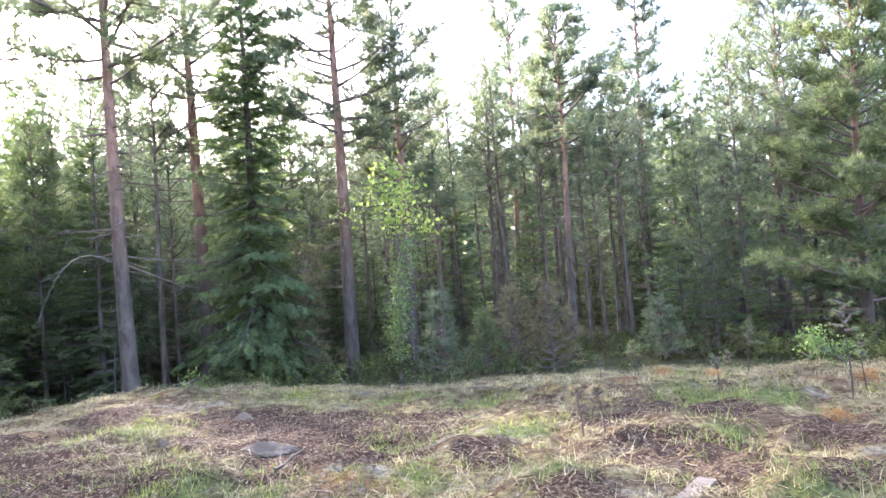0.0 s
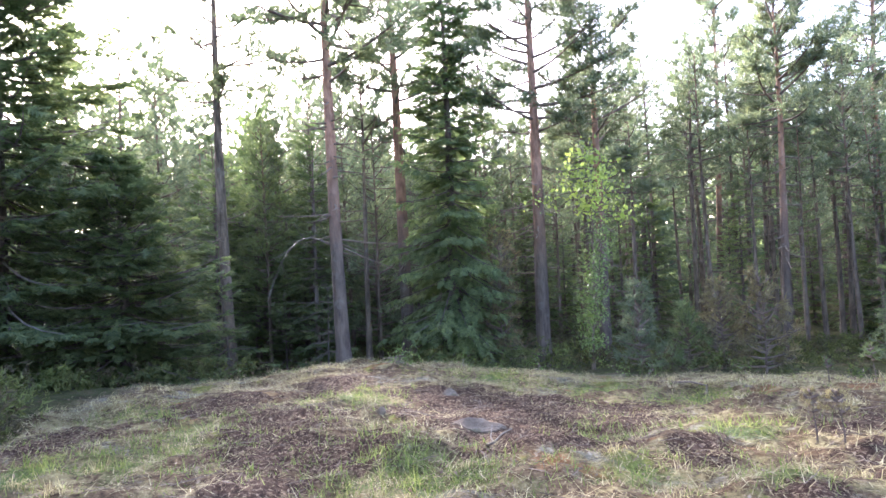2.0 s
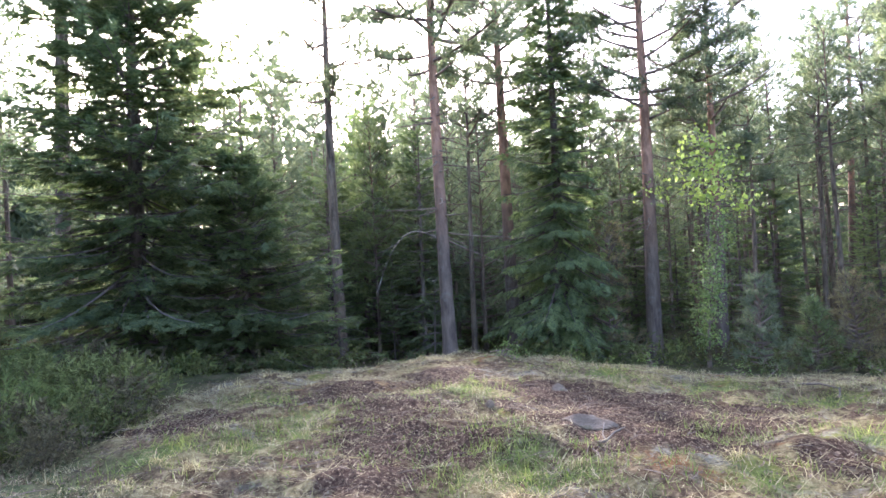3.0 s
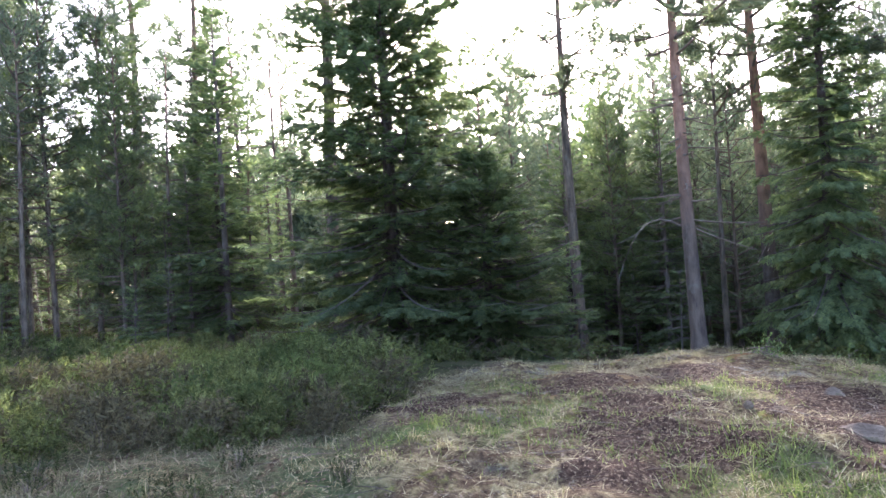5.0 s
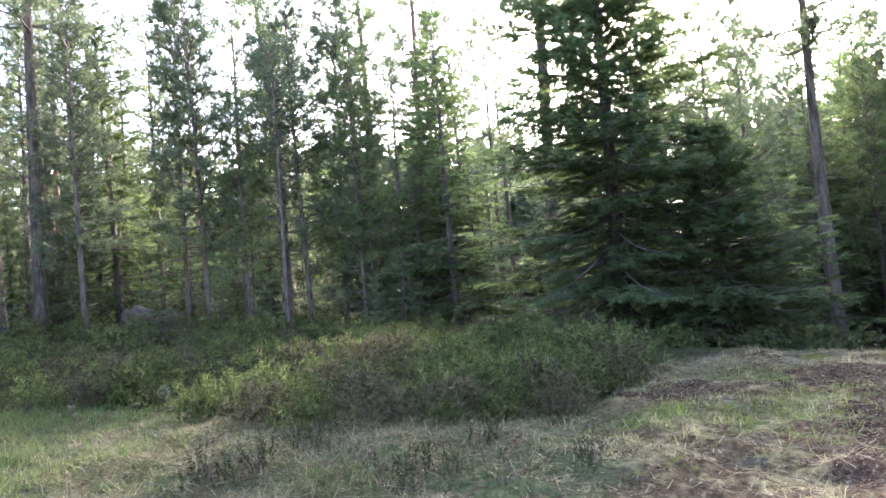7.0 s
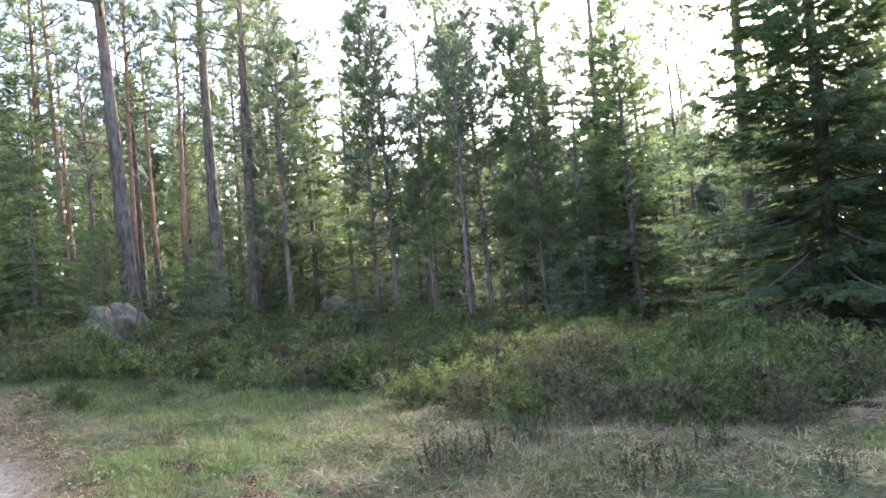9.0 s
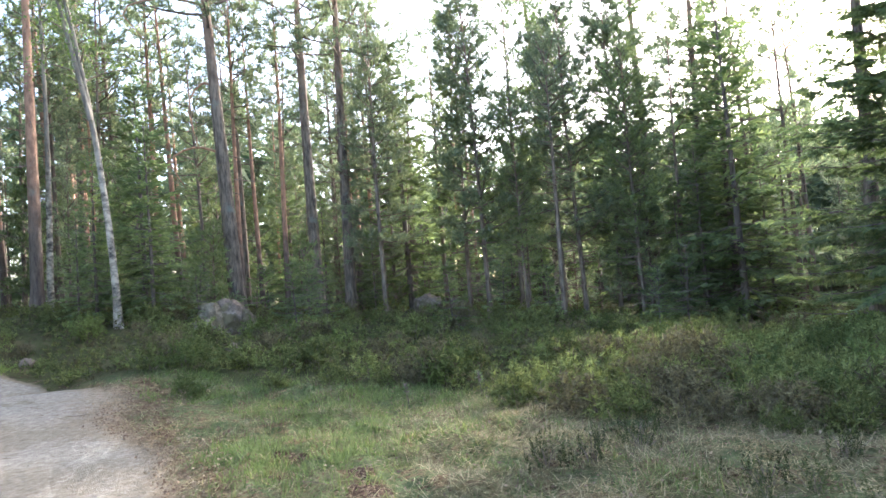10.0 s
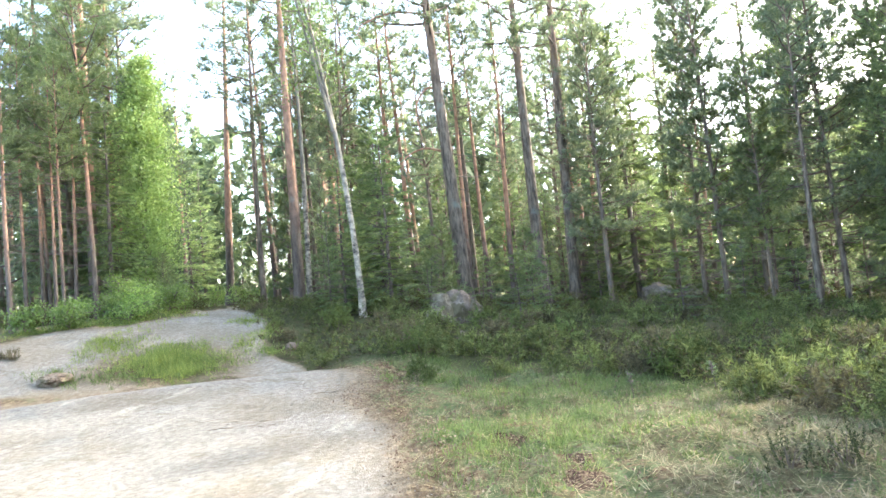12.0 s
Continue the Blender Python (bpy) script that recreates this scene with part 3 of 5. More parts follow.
def pine(label, h, r, crown, reach, lean=(0, 0), bend=0.08, seed=0, limbs=36, thick=14, dead=8, needles=None, trunk=None, spray=None, size=1.0, spire=0.0, group="pines of the forest edge", single=False, name="pine_tree", category="pine tree", fine=True):
    """A Scots pine: bare trunk with dead branches, and limbs that carry needle clumps from the height crown * h up."""
    rng = np.random.default_rng(seed + 100)
    tree = tree_base(name, label, category, group)
    line = trunk_line(rng, h, lean, bend)
    make_trunk(tree, line, r, h, trunk or M_PINE_BARK)
    wood, places, ways = Pile(), [], []
    for n in range(limbs):
        u = (n + rng.random()) / limbs
        z = h * (crown + (0.985 - crown) * u)
        top = (1 - u) ** (0.5 + spire)
        length = reach * (0.22 + 0.85 * top * (0.65 + 0.35 * min(1, u * 4 + 0.3))) * (0.55 + 0.6 * rng.random())
        az, up = n * 2.4 + rng.normal() * 0.5, radians(2 + 42 * u + rng.normal() * 9)
        pts = limb_points(rng, on_line(line, z), az, up, length, 0.1 * (1 - u))
        wood.tube(pts if fine else pts[[0, 2, 5]], np.linspace(0.018 + 0.014 * length, 0.008, len(pts) if fine else 3), 5 if fine else 3)
        k = max(5, int(thick * length))
        out = np.array([np.cos(az), np.sin(az), 0.0])
        side = np.array([-np.sin(az), np.cos(az), 0.0])
        pads = max(2, int(1.5 + 1.6 * length))
        pad = rng.integers(pads, size=k)
        t = np.clip((0.4 + 0.58 * (np.arange(pads) + rng.random(pads)) / pads)[pad] + rng.normal(size=k) * 0.05, 0.15, 1.0)
        base = np.stack([np.interp(t, np.linspace(0, 1, len(pts)), pts[:, i]) for i in range(3)], -1)
        aside = (rng.normal(size=pads) * 0.17 * length)[pad] + rng.normal(size=k) * 0.13 * min(1.0, length)
        off = aside[:, None] * side + (rng.normal(size=k) * 0.09 * min(1.2, length))[:, None] * out
        off[:, 2] += np.abs(rng.normal(size=k)) * 0.1 * min(1.0, length) - 0.02
        places.append(base + off)
        ways.append(out * 0.7 + off * 1.2 + rng.normal(size=(k, 3)) * 0.45 + [0, 0, 0.55])
        for m in range(0, k if fine else 0, 4):
            wood.tube(np.array([base[m], base[m] + off[m] * 0.5 + [0, 0, 0.02], base[m] + off[m]]), [0.009, 0.006, 0.004], 3)
        if single:
            part("branch", wood.mesh("branch", M_BRANCH), tree)
            wood = Pile()
    for n in range(dead):
        z = h * crown * (0.4 + 0.6 * rng.random())
        pts = limb_points(rng, on_line(line, z), rng.random() * 6.28, radians(rng.normal() * 10), 0.3 + rng.random() * reach * 0.55, 0.2, curl=0.1)
        wood.tube(pts, np.linspace(0.022, 0.005, len(pts)), 4)
        for m in (2, 3, 4):
            wood.tube(np.array([pts[m], pts[m] + rng.normal(size=3) * 0.18]), [0.008, 0.003], 3)
        if single:
            part("branch", wood.mesh("branch", M_TWIG), tree, "bare dead branch")
            wood = Pile()
    if not single:
        part("branch_wood", wood.mesh("branch_wood", M_BRANCH), tree, kind="stuff")
    places, ways = np.concatenate(places), np.concatenate(ways)
    v, f = spread_out(rng, PINE_SPRAY if spray is None else spray, places, ways, size * (0.75 + 0.6 * rng.random(len(places))))
    part("crown", mesh_of("crown", v, f, needles or M_PINE), tree, kind="stuff")
    return tree


def spruce(label, h, r, reach, bare=0.04, lean=(0, 0), seed=0, whorls=26, arms=7, thick=9, needles=None, spray=None, size=1.0, droop=0.35, top=0.75, group="spruces of the forest edge", fine=True, hang=0.25):
    """A Norway spruce: whorls of layered boughs, each a flat fan of twigs, from near the ground to a pointed top."""
    rng = np.random.default_rng(seed + 500)
    tree = tree_base("spruce_tree", label, "spruce tree", group)
    line = trunk_line(rng, h, lean, 0.04)
    make_trunk(tree, line, r, h, M_SPRUCE_BARK, 7)
    wood, places, ways = Pile(), [], []
    for w in range(whorls):
        u = (w + 0.5 * rng.random()) / whorls
        z = h * (bare + (0.99 - bare) * u)
        for n in range(arms if u < 0.8 else max(4, arms - 2)):
            length = (reach * (1 - u) ** top * (0.92 if u > 0.12 else 0.75) + 0.12) * (0.5 + 0.62 * rng.random())
            az = w * 1.1 + n * 2 * np.pi / arms + rng.normal() * 0.25
            up = radians(-8 + 45 * u**1.5 + rng.normal() * 7)
            pts = limb_points(rng, on_line(line, z), az, up, length, droop * (1 - u), curl=0.22)
            wood.tube(pts if fine else pts[[0, 2, 5]], np.linspace(0.01 + 0.008 * length, 0.005, len(pts) if fine else 3), 4 if fine else 3)
            k = max(6 if fine else 4, int(thick * length))
            t = 0.08 + 0.92 * rng.random(k) ** 0.8
            base = np.stack([np.interp(t, np.linspace(0, 1, len(pts)), pts[:, i]) for i in range(3)], -1)
            out = np.array([np.cos(az), np.sin(az), 0.0])
            side = np.array([-np.sin(az), np.cos(az), 0.0])
            s = (rng.random(k) * 2 - 1) * 0.3 * min(length, 1.7) * (1.1 - 0.75 * t)
            off = s[:, None] * side
            off[:, 2] -= np.abs(s) * 0.3 + 0.05 * rng.random(k)
            places.append(base + off)
            ways.append(out * 0.75 + np.sign(s)[:, None] * side * (0.75 - 0.4 * t)[:, None] + rng.normal(size=(k, 3)) * 0.16 + [0, 0, -hang + (hang + 0.3) * u])
    part("branch_wood", wood.mesh("branch_wood", M_SPRUCE_BARK), tree, kind="stuff")
    places, ways = np.concatenate(places), np.concatenate(ways)
    ups = rng.normal(size=places.shape) * 0.28 + [0, 0, 1]
    v, f = spread_flat(rng, SPRUCE_SPRAY if spray is None else spray, places, ways, ups, size * (0.7 + 0.6 * rng.random(len(places))))
    part("crown", mesh_of("crown", v, f, needles or M_SPRUCE), tree, kind="stuff")
    return tree


def leafy_tree(name, label, category, h, r, crown, reach, lean=(0, 0), seed=0, limbs=30, thick=16, material=None, leaves=None, size=1.0, bend=0.15, up=50, group="", flat=0.0, leaf=None, sweep=0.0):
    """A birch or other broadleaf: limbs that rise, with loose leaves at their ends."""
    rng = np.random.default_rng(seed + 900)
    tree = tree_base(name, label, category, group)
    line = trunk_line(rng, h, lean, bend, sweep=sweep)
    make_trunk(tree, line, r, h, material or M_BIRCH_BARK, 8)
    wood, places = Pile(), []
    for n in range(limbs):
        u = (n + rng.random()) / limbs
        z = h * (crown + (0.98 - crown) * u)
        length = reach * (0.35 + 0.75 * np.sin(np.pi * min(1, 0.25 + 0.75 * u))) * (0.5 + 0.6 * rng.random())
        az = n * 2.4 + rng.normal() * 0.4
        pts = limb_points(rng, on_line(line, z), az, radians(up * (1 - flat) + rng.normal() * 10), length, 0.1, curl=-0.25)
        wood.tube(pts, np.linspace(0.012 + 0.008 * length, 0.004, len(pts)), 4)
        k = max(4, int(thick * length))
        t = 0.2 + 0.8 * rng.random(k)
        base = np.stack([np.interp(t, np.linspace(0, 1, len(pts)), pts[:, i]) for i in range(3)], -1)
        places.append(base + rng.normal(size=(k, 3)) * [0.16, 0.16, 0.13] * max(0.6, length))
    part("branch_wood", wood.mesh("branch_wood", M_TWIG), tree, kind="stuff")
    places = np.concatenate(places)
    v, f = spread_out(rng, BIRCH_SPRAY if leaves is None else leaves, places, rng.normal(size=places.shape), size * (0.7 + 0.6 * rng.random(len(places))), 4)
    part("crown", mesh_of("crown", v, f, leaf or M_BIRCH), tree, kind="stuff")
    return tree


def stand(tree, x, y, turn=0.0, size=1.0, sink=0.0):
    tree.matrix_world = Matrix.Translation((x, y, lay(x, y) - sink)) @ pose(0, 0, 0, 0, 0, turn) @ Matrix.Diagonal((size, size, size, 1))
    return tree


# tall pines round the mound: x, y, height, trunk radius, start of crown, reach, lean x, lean y
EDGE_PINES = [
    (-6.23, 12.76, 12.5, 0.165, 0.50, 2.3, -0.019, -0.010),
    (-6.37, 17.37, 14.5, 0.20, 0.48, 2.5, -0.008, -0.003),
    (-2.54, 16.81, 12.8, 0.20, 0.46, 2.3, 0.019, 0.003),
    (-1.03, 17.97, 10.9, 0.16, 0.42, 1.9, 0.023, 0.001),
    (3.45, 18.18, 9.6, 0.13, 0.60, 1.6, 0.009, -0.002),
    (8.01, 25.79, 14.0, 0.17, 0.50, 1.8, 0.018, -0.006),
    (3.28, 29.82, 15.8, 0.16, 0.58, 1.8, 0.036, -0.004),
    (9.97, 19.62, 10.6, 0.18, 0.36, 2.6, 0.034, -0.018),
]
for n, (x, y, h, r, crown, reach, lx, ly) in enumerate(EDGE_PINES):
    made = stand(pine("tall Scots pine with reddish upper bark and open crown", h, r, crown, reach, (lx, ly), seed=n, limbs=44, thick=34, dead=28, single=True), x, y)
    if n == 0:      # a long dead limb that arches down
        u = np.linspace(0, 1, 10)
        arch = np.column_stack([-0.07 - 1.3 * u, -0.03 - 0.65 * u, 2.75 + 0.36 * np.sin(u * 2.6) - 1.25 * u**3])
        limb = Pile()
        limb.tube(arch, np.linspace(0.022, 0.006, 10), 5)
        for m, d in ((4, (-0.3, 0.1, 0.35)), (6, (-0.35, -0.2, -0.2)), (7, (-0.1, 0.3, -0.3)), (8, (-0.2, 0.1, -0.4))):
            limb.tube(np.array([arch[m], arch[m] + np.array(d) * 0.6, arch[m] + np.array(d)]), [0.01, 0.007, 0.003], 3)
        part("branch", limb.mesh("branch", M_SPRUCE_BARK), made, "long arching dead branch")
# tall pines on the sunny and on the heathery side
HEATH_PINES = [
    (-10.37, 14.78, 14.0, 0.17, 0.50, 1.9, -0.013, -0.009),
    (-15.5, 10.45, 15.5, 0.19, 0.62, 2.2, 0.004, 0.006),
    (-16.75, 11.25, 15.0, 0.20, 0.55, 2.0, 0.020, 0.028),
    (-25.93, 11.18, 19.0, 0.21, 0.42, 2.4, 0.010, 0.023),
    (-26.62, 9.47, 19.0, 0.21, 0.45, 2.4, -0.004, -0.012),
    (-28.65, 6.10, 19.0, 0.20, 0.45, 2.4, -0.009, -0.043),
    (-24.21, -6.81, 19.0, 0.30, 0.55, 3.2, 0.009, -0.035),
    (-26.23, -4.21, 19.5, 0.26, 0.52, 2.8, 0.002, -0.015),
    (-25.86, -2.96, 19.5, 0.24, 0.52, 2.8, -0.001, 0.015),
    (-21.56, -12.27, 18.0, 0.20, 0.60, 2.2, -0.004, 0.008),
    (-31.95, -22.15, 21.0, 0.24, 0.55, 2.4, -0.021, 0.032),
    (-19.17, -18.92, 16.5, 0.20, 0.50, 2.4, -0.005, 0.005),
]
for n, (x, y, h, r, crown, reach, lx, ly) in enumerate(HEATH_PINES):
    made = stand(pine("tall Scots pine with grey-brown trunk among the heather" if n < 9 else "tall Scots pine with orange trunk near the track", h, r, crown, reach, (lx, ly), seed=40 + n, limbs=34, thick=20, dead=14, trunk=M_GREY_BARK if n < 9 else M_PINE_BARK, size=1.15, group="tall pines over the heather", single=True), x, y)
    if n == 6:      # long crooked limbs that hang from the biggest trunk
        for z, out, fall in ((8.4, 0.9, 2.2), (11.4, 2.6, 1.5), (6.0, 1.6, 1.3)):
            u = np.linspace(0, 1, 9)
            side = out * np.sin(u * 2.0) / np.sin(2.0) * (0.9 + 0.1 * np.cos(u * 9))
            hook = np.column_stack([lx * z + 0.28 * side, ly * z - 0.96 * side, z + 0.45 * np.sin(u * 3.0) - fall * u**2])
            limb = Pile()
            limb.tube(hook, np.linspace(0.055, 0.012, 9), 6)
            for m in (4, 6, 7):
                limb.tube(np.array([hook[m], hook[m] + [0.1, -0.25, -0.2]]), [0.012, 0.004], 3)
            part("branch", limb.mesh("branch", M_PINE_BARK), made, "crooked bare hanging limb")

# light green of its own, with sunlight put into the needle colour as well
stand(pine("young bright green Scots pine clothed to the ground", 8.3, 0.12, 0.14, 2.3, (0.015, -0.01), seed=77, limbs=76, thick=56, dead=3, size=0.8, spire=0.35, needles=M_PINE_LIGHT), 8.59, 13.5)
stand(spruce("slim spruce with hanging boughs beside the mound", 11.0, 0.15, 1.95, 0.03, (0.012, 0.0), seed=1, whorls=40, arms=8, thick=24, top=0.75, size=0.85, droop=0.7, hang=0.9), -4.6, 15.85)
stand(spruce("broad dark spruce with boughs down to the heather", 13.5, 0.2, 4.1, 0.02, (0.01, 0.01), seed=2, whorls=44, arms=10, thick=19, size=1.05, top=0.72, hang=0.3), -12.27, 9.9)
stand(spruce("smaller spruce with wide boughs down to the ground", 4.8, 0.13, 3.0, 0.02, seed=3, whorls=26, arms=9, thick=22, size=0.9, hang=0.3), -10.4, 11.2)
stand(leafy_tree("birch_tree", "leaning white-barked birch among young spruces", "birch tree", 15, 0.11, 0.42, 1.8, (0.039, -0.087), seed=4, limbs=38, thick=13, sweep=0.9, bend=0.16), -18.38, -8.52)
fork = Pile()
u = np.linspace(0, 1, 9)
fork.tube(np.column_stack([0.15 + 0.3 * u, -0.39 - 1.25 * u - 0.25 * u**2, 5.6 + 7.0 * u]), 0.075 - 0.06 * u, 7)
part("trunk", fork.mesh("trunk", M_BIRCH_BARK, True), bpy.data.objects["birch_tree"], "second grey-white stem from a fork")

stand(leafy_tree("birch_tree", "pale bare-stemmed birch beside a tall pine", "birch tree", 14, 0.12, 0.6, 1.5, (-0.011, 0.021), seed=14, limbs=26, thick=8), -22.65, -12.45)
stand(leafy_tree("birch_tree", "bright green bushy birch beside the track", "birch tree", 9.6, 0.1, 0.1, 1.5, seed=5, limbs=120, thick=46, size=1.15, leaf=M_PALE), -20.45, -17.75)
stand(leafy_tree("oak_sapling", "young broadleaf tree with bright green spring leaves", "tree", 5.4, 0.028, 0.68, 1.0, (0.02, 0), seed=6, limbs=14, thick=10, material=M_TWIG, leaves=BUSH_SPRAY * 1.35, flat=0.7, leaf=M_OAK), -1.25, 15.6)
stand(leafy_tree("birch_tree", "light green birch behind young pines", "birch tree", 13.5, 0.09, 0.4, 2.0, seed=7, limbs=50, thick=18), -26.4, 5.2)

# the forest behind, from a few kinds of tree each built once
KINDS = {
    "pine": [pine("slender Scots pine deep in the forest", 13, 0.11, 0.46, 1.7, seed=200 + n, limbs=30, thick=13, dead=12, spray=PINE_SPRAY_BIG, trunk=M_GREY_BARK, group="pines of the forest", fine=False) for n in range(3)],
    "tall": [pine("tall straight Scots pine deep in the forest", 19, 0.16, 0.52, 2.1, seed=210 + n, limbs=32, thick=14, dead=12, spray=PINE_SPRAY_BIG, size=1.05, group="pines of the forest", fine=False) for n in range(3)],
    "young": [pine("young Scots pine clothed low down", 10, 0.075, 0.08, 1.85, seed=220 + n, limbs=60, thick=11, dead=2, spray=PINE_SPRAY_BIG, size=0.98, spire=0.3, trunk=M_GREY_BARK, group="young pines of the forest", fine=False) for n in range(3)],
    "spruce": [spruce("dense dark green spruce in the forest", 9, 0.1, 1.8, 0.03, seed=230 + n, whorls=22, arms=6, thick=12, spray=SPRUCE_SPRAY_BIG, size=0.85, group="spruces of the forest", fine=False) for n in range(3)],
    "small": [spruce("small green spruce at the foot of taller trees", 2.6, 0.03, 0.85, 0.03, seed=240 + n, whorls=9, arms=5, thick=14, size=0.7, group="small spruces", fine=False) for n in range(2)],
    "light": [pine("young light green pine in the sun", 5, 0.05, 0.1, 1.3, seed=250 + n, limbs=44, thick=15, dead=0, spray=PINE_SPRAY_BIG, spire=0.3, needles=M_PINE_LIGHT, trunk=M_GREY_BARK, group="young pines of the forest", fine=False) for n in range(2)],
}
KINDS["stand"] = [pine("slim pine with long bare trunk in a dark stand", 11, 0.105, 0.6, 1.5, seed=290 + n, limbs=28, thick=13, dead=16, spray=PINE_SPRAY_BIG, trunk=M_GREY_BARK, group="pines of the forest", fine=False) for n in range(3)]
# the yellower M_PINE_LIGHT puts sun on this stand into its needle colour
KINDS["slim"] = [pine("slim pine with long orange trunk in a sunlit stand", 15, 0.11, 0.52, 2.0, seed=330 + n, limbs=40, thick=20, dead=22, needles=M_PINE_LIGHT, size=1.0, group="pines of the forest", fine=False) for n in range(3)]
KINDS["dense"] = [pine("dense young Scots pine with layered needle pads", 13, 0.1, 0.2, 2.1, seed=350 + n, limbs=84, thick=17, dead=14, needles=M_PINE_LIGHT if n == 1 else None, spray=PINE_SPRAY_BIG, spire=0.1, size=1.0, trunk=M_GREY_BARK, group="young pines of the forest", fine=False) for n in range(3)]
KINDS["back_spruce"] = [spruce("dark green spruce in the back rows of the forest", 9, 0.1, 1.9, 0.03, seed=260 + n, whorls=16, arms=5, thick=6, spray=SPRUCE_SPRAY_BIG, size=1.25, group="spruces of the forest", fine=False) for n in range(2)]
KINDS["back_pine"] = [pine("slender Scots pine in the back rows of the forest", 13, 0.11, 0.46, 1.7, seed=270 + n, limbs=24, thick=7, dead=6, spray=PINE_SPRAY_BIG, size=1.5, trunk=M_GREY_BARK, group="pines of the forest", fine=False) for n in range(3)]
KINDS["back_light"] = [pine("light green young pine in the back rows", 5, 0.05, 0.1, 1.3, seed=280 + n, limbs=26, thick=8, dead=0, spray=PINE_SPRAY_BIG, size=1.4, spire=0.3, needles=M_PINE_LIGHT, trunk=M_GREY_BARK, group="young pines of the forest", fine=False) for n in range(2)]
KINDS["back_tall"] = [pine("tall straight Scots pine in the back rows", 19, 0.16, 0.52, 2.1, seed=310 + n, limbs=26, thick=7, dead=6, spray=PINE_SPRAY_BIG, size=1.55, group="pines of the forest", fine=False) for n in range(2)]
KINDS["back_young"] = [pine("young Scots pine in the back rows", 10, 0.075, 0.08, 1.85, seed=320 + n, limbs=44, thick=7, dead=2, spray=PINE_SPRAY_BIG, size=1.45, spire=0.3, trunk=M_GREY_BARK, group="young pines of the forest", fine=False) for n in range(2)]
HEIGHT = {"slim": 15, "dense": 13, "back_tall": 19, "back_young": 10, "stand": 11, "back_spruce": 9, "back_pine": 13, "back_light": 5, "pine": 13, "tall": 19, "young": 10, "spruce": 9, "small": 2.6, "light": 5}
USED = {k: 0 for k in KINDS}
TAKEN = [(x, y) for x, y, *_ in EDGE_PINES + HEATH_PINES] + [(-4.6, 15.85), (-12.27, 9.9), (-10.6, 11.6), (-18.38, -8.52), (-20.45, -17.75), (8.59, 13.5), (-22.65, -12.45), (-25.6, 0.0), (-24.6, 0.0), (-23.6, 0.0), (-22.6, 0.0), (-26.2, 1.1), (-25.0, 0.8)]


def plant(kind, x, y, h, rng, back=True):
    if back and math.hypot(x, y) > 28 and "back_" + kind in KINDS:
        kind = "back_" + kind
    tree = KINDS[kind][USED[kind] % len(KINDS[kind])]
    s = h / HEIGHT[kind]
    m = Matrix.Translation((x, y, lay(x, y) - 0.05)) @ pose(0, 0, 0, rng.normal(0, 1.0), rng.normal(0, 1.0), rng.uniform(0, 360)) @ Matrix.Diagonal((s, s, s, 1))
    if USED[kind] < len(KINDS[kind]):
        tree.matrix_world = m
    else:
        copy_thing(tree, m @ Matrix.Diagonal((1 / tree.scale.x, 1 / tree.scale.y, 1 / tree.scale.z, 1)))
    USED[kind] += 1
    TAKEN.append((x, y))


def in_clearing(x, y):
    """A lane without tall trees from the birch by the track towards the sun."""
    dx, dy = x + 20.4, y + 17.7
    along, across = dx * sun_way.x + dy * sun_way.y, dx * sun_way.y - dy * sun_way.x
    return 2 < along < 17 and abs(across) < 1.3


def grow(seed, count, az, r, kinds, heights, gap):
    """Trees of the named kinds over a sector of the plan; heights are the degrees to which their tops rise above a man's eye on the mound."""
    rng = np.random.default_rng(seed)
    made = 0
    for _ in range(count * 12):
        a, d = rng.uniform(*az), math.sqrt(rng.uniform(r[0] ** 2, r[1] ** 2))
        x, y = -d * math.sin(radians(a)), d * math.cos(radians(a))
        if min((x - p) ** 2 + (y - q) ** 2 for p, q in TAKEN) < gap * gap or gravel_of(x, y) > 0.05 or (abs(a - 125.5) < 100 / d and d < 43) or in_clearing(x, y):
            continue
        kind = kinds[int(rng.integers(len(kinds)))]
        plant(kind, x, y, max(2.0, 1.6 - lay(x, y) + d * math.tan(radians(rng.uniform(*heights[kind])))), rng)
        made += 1
        if made == count:
            break


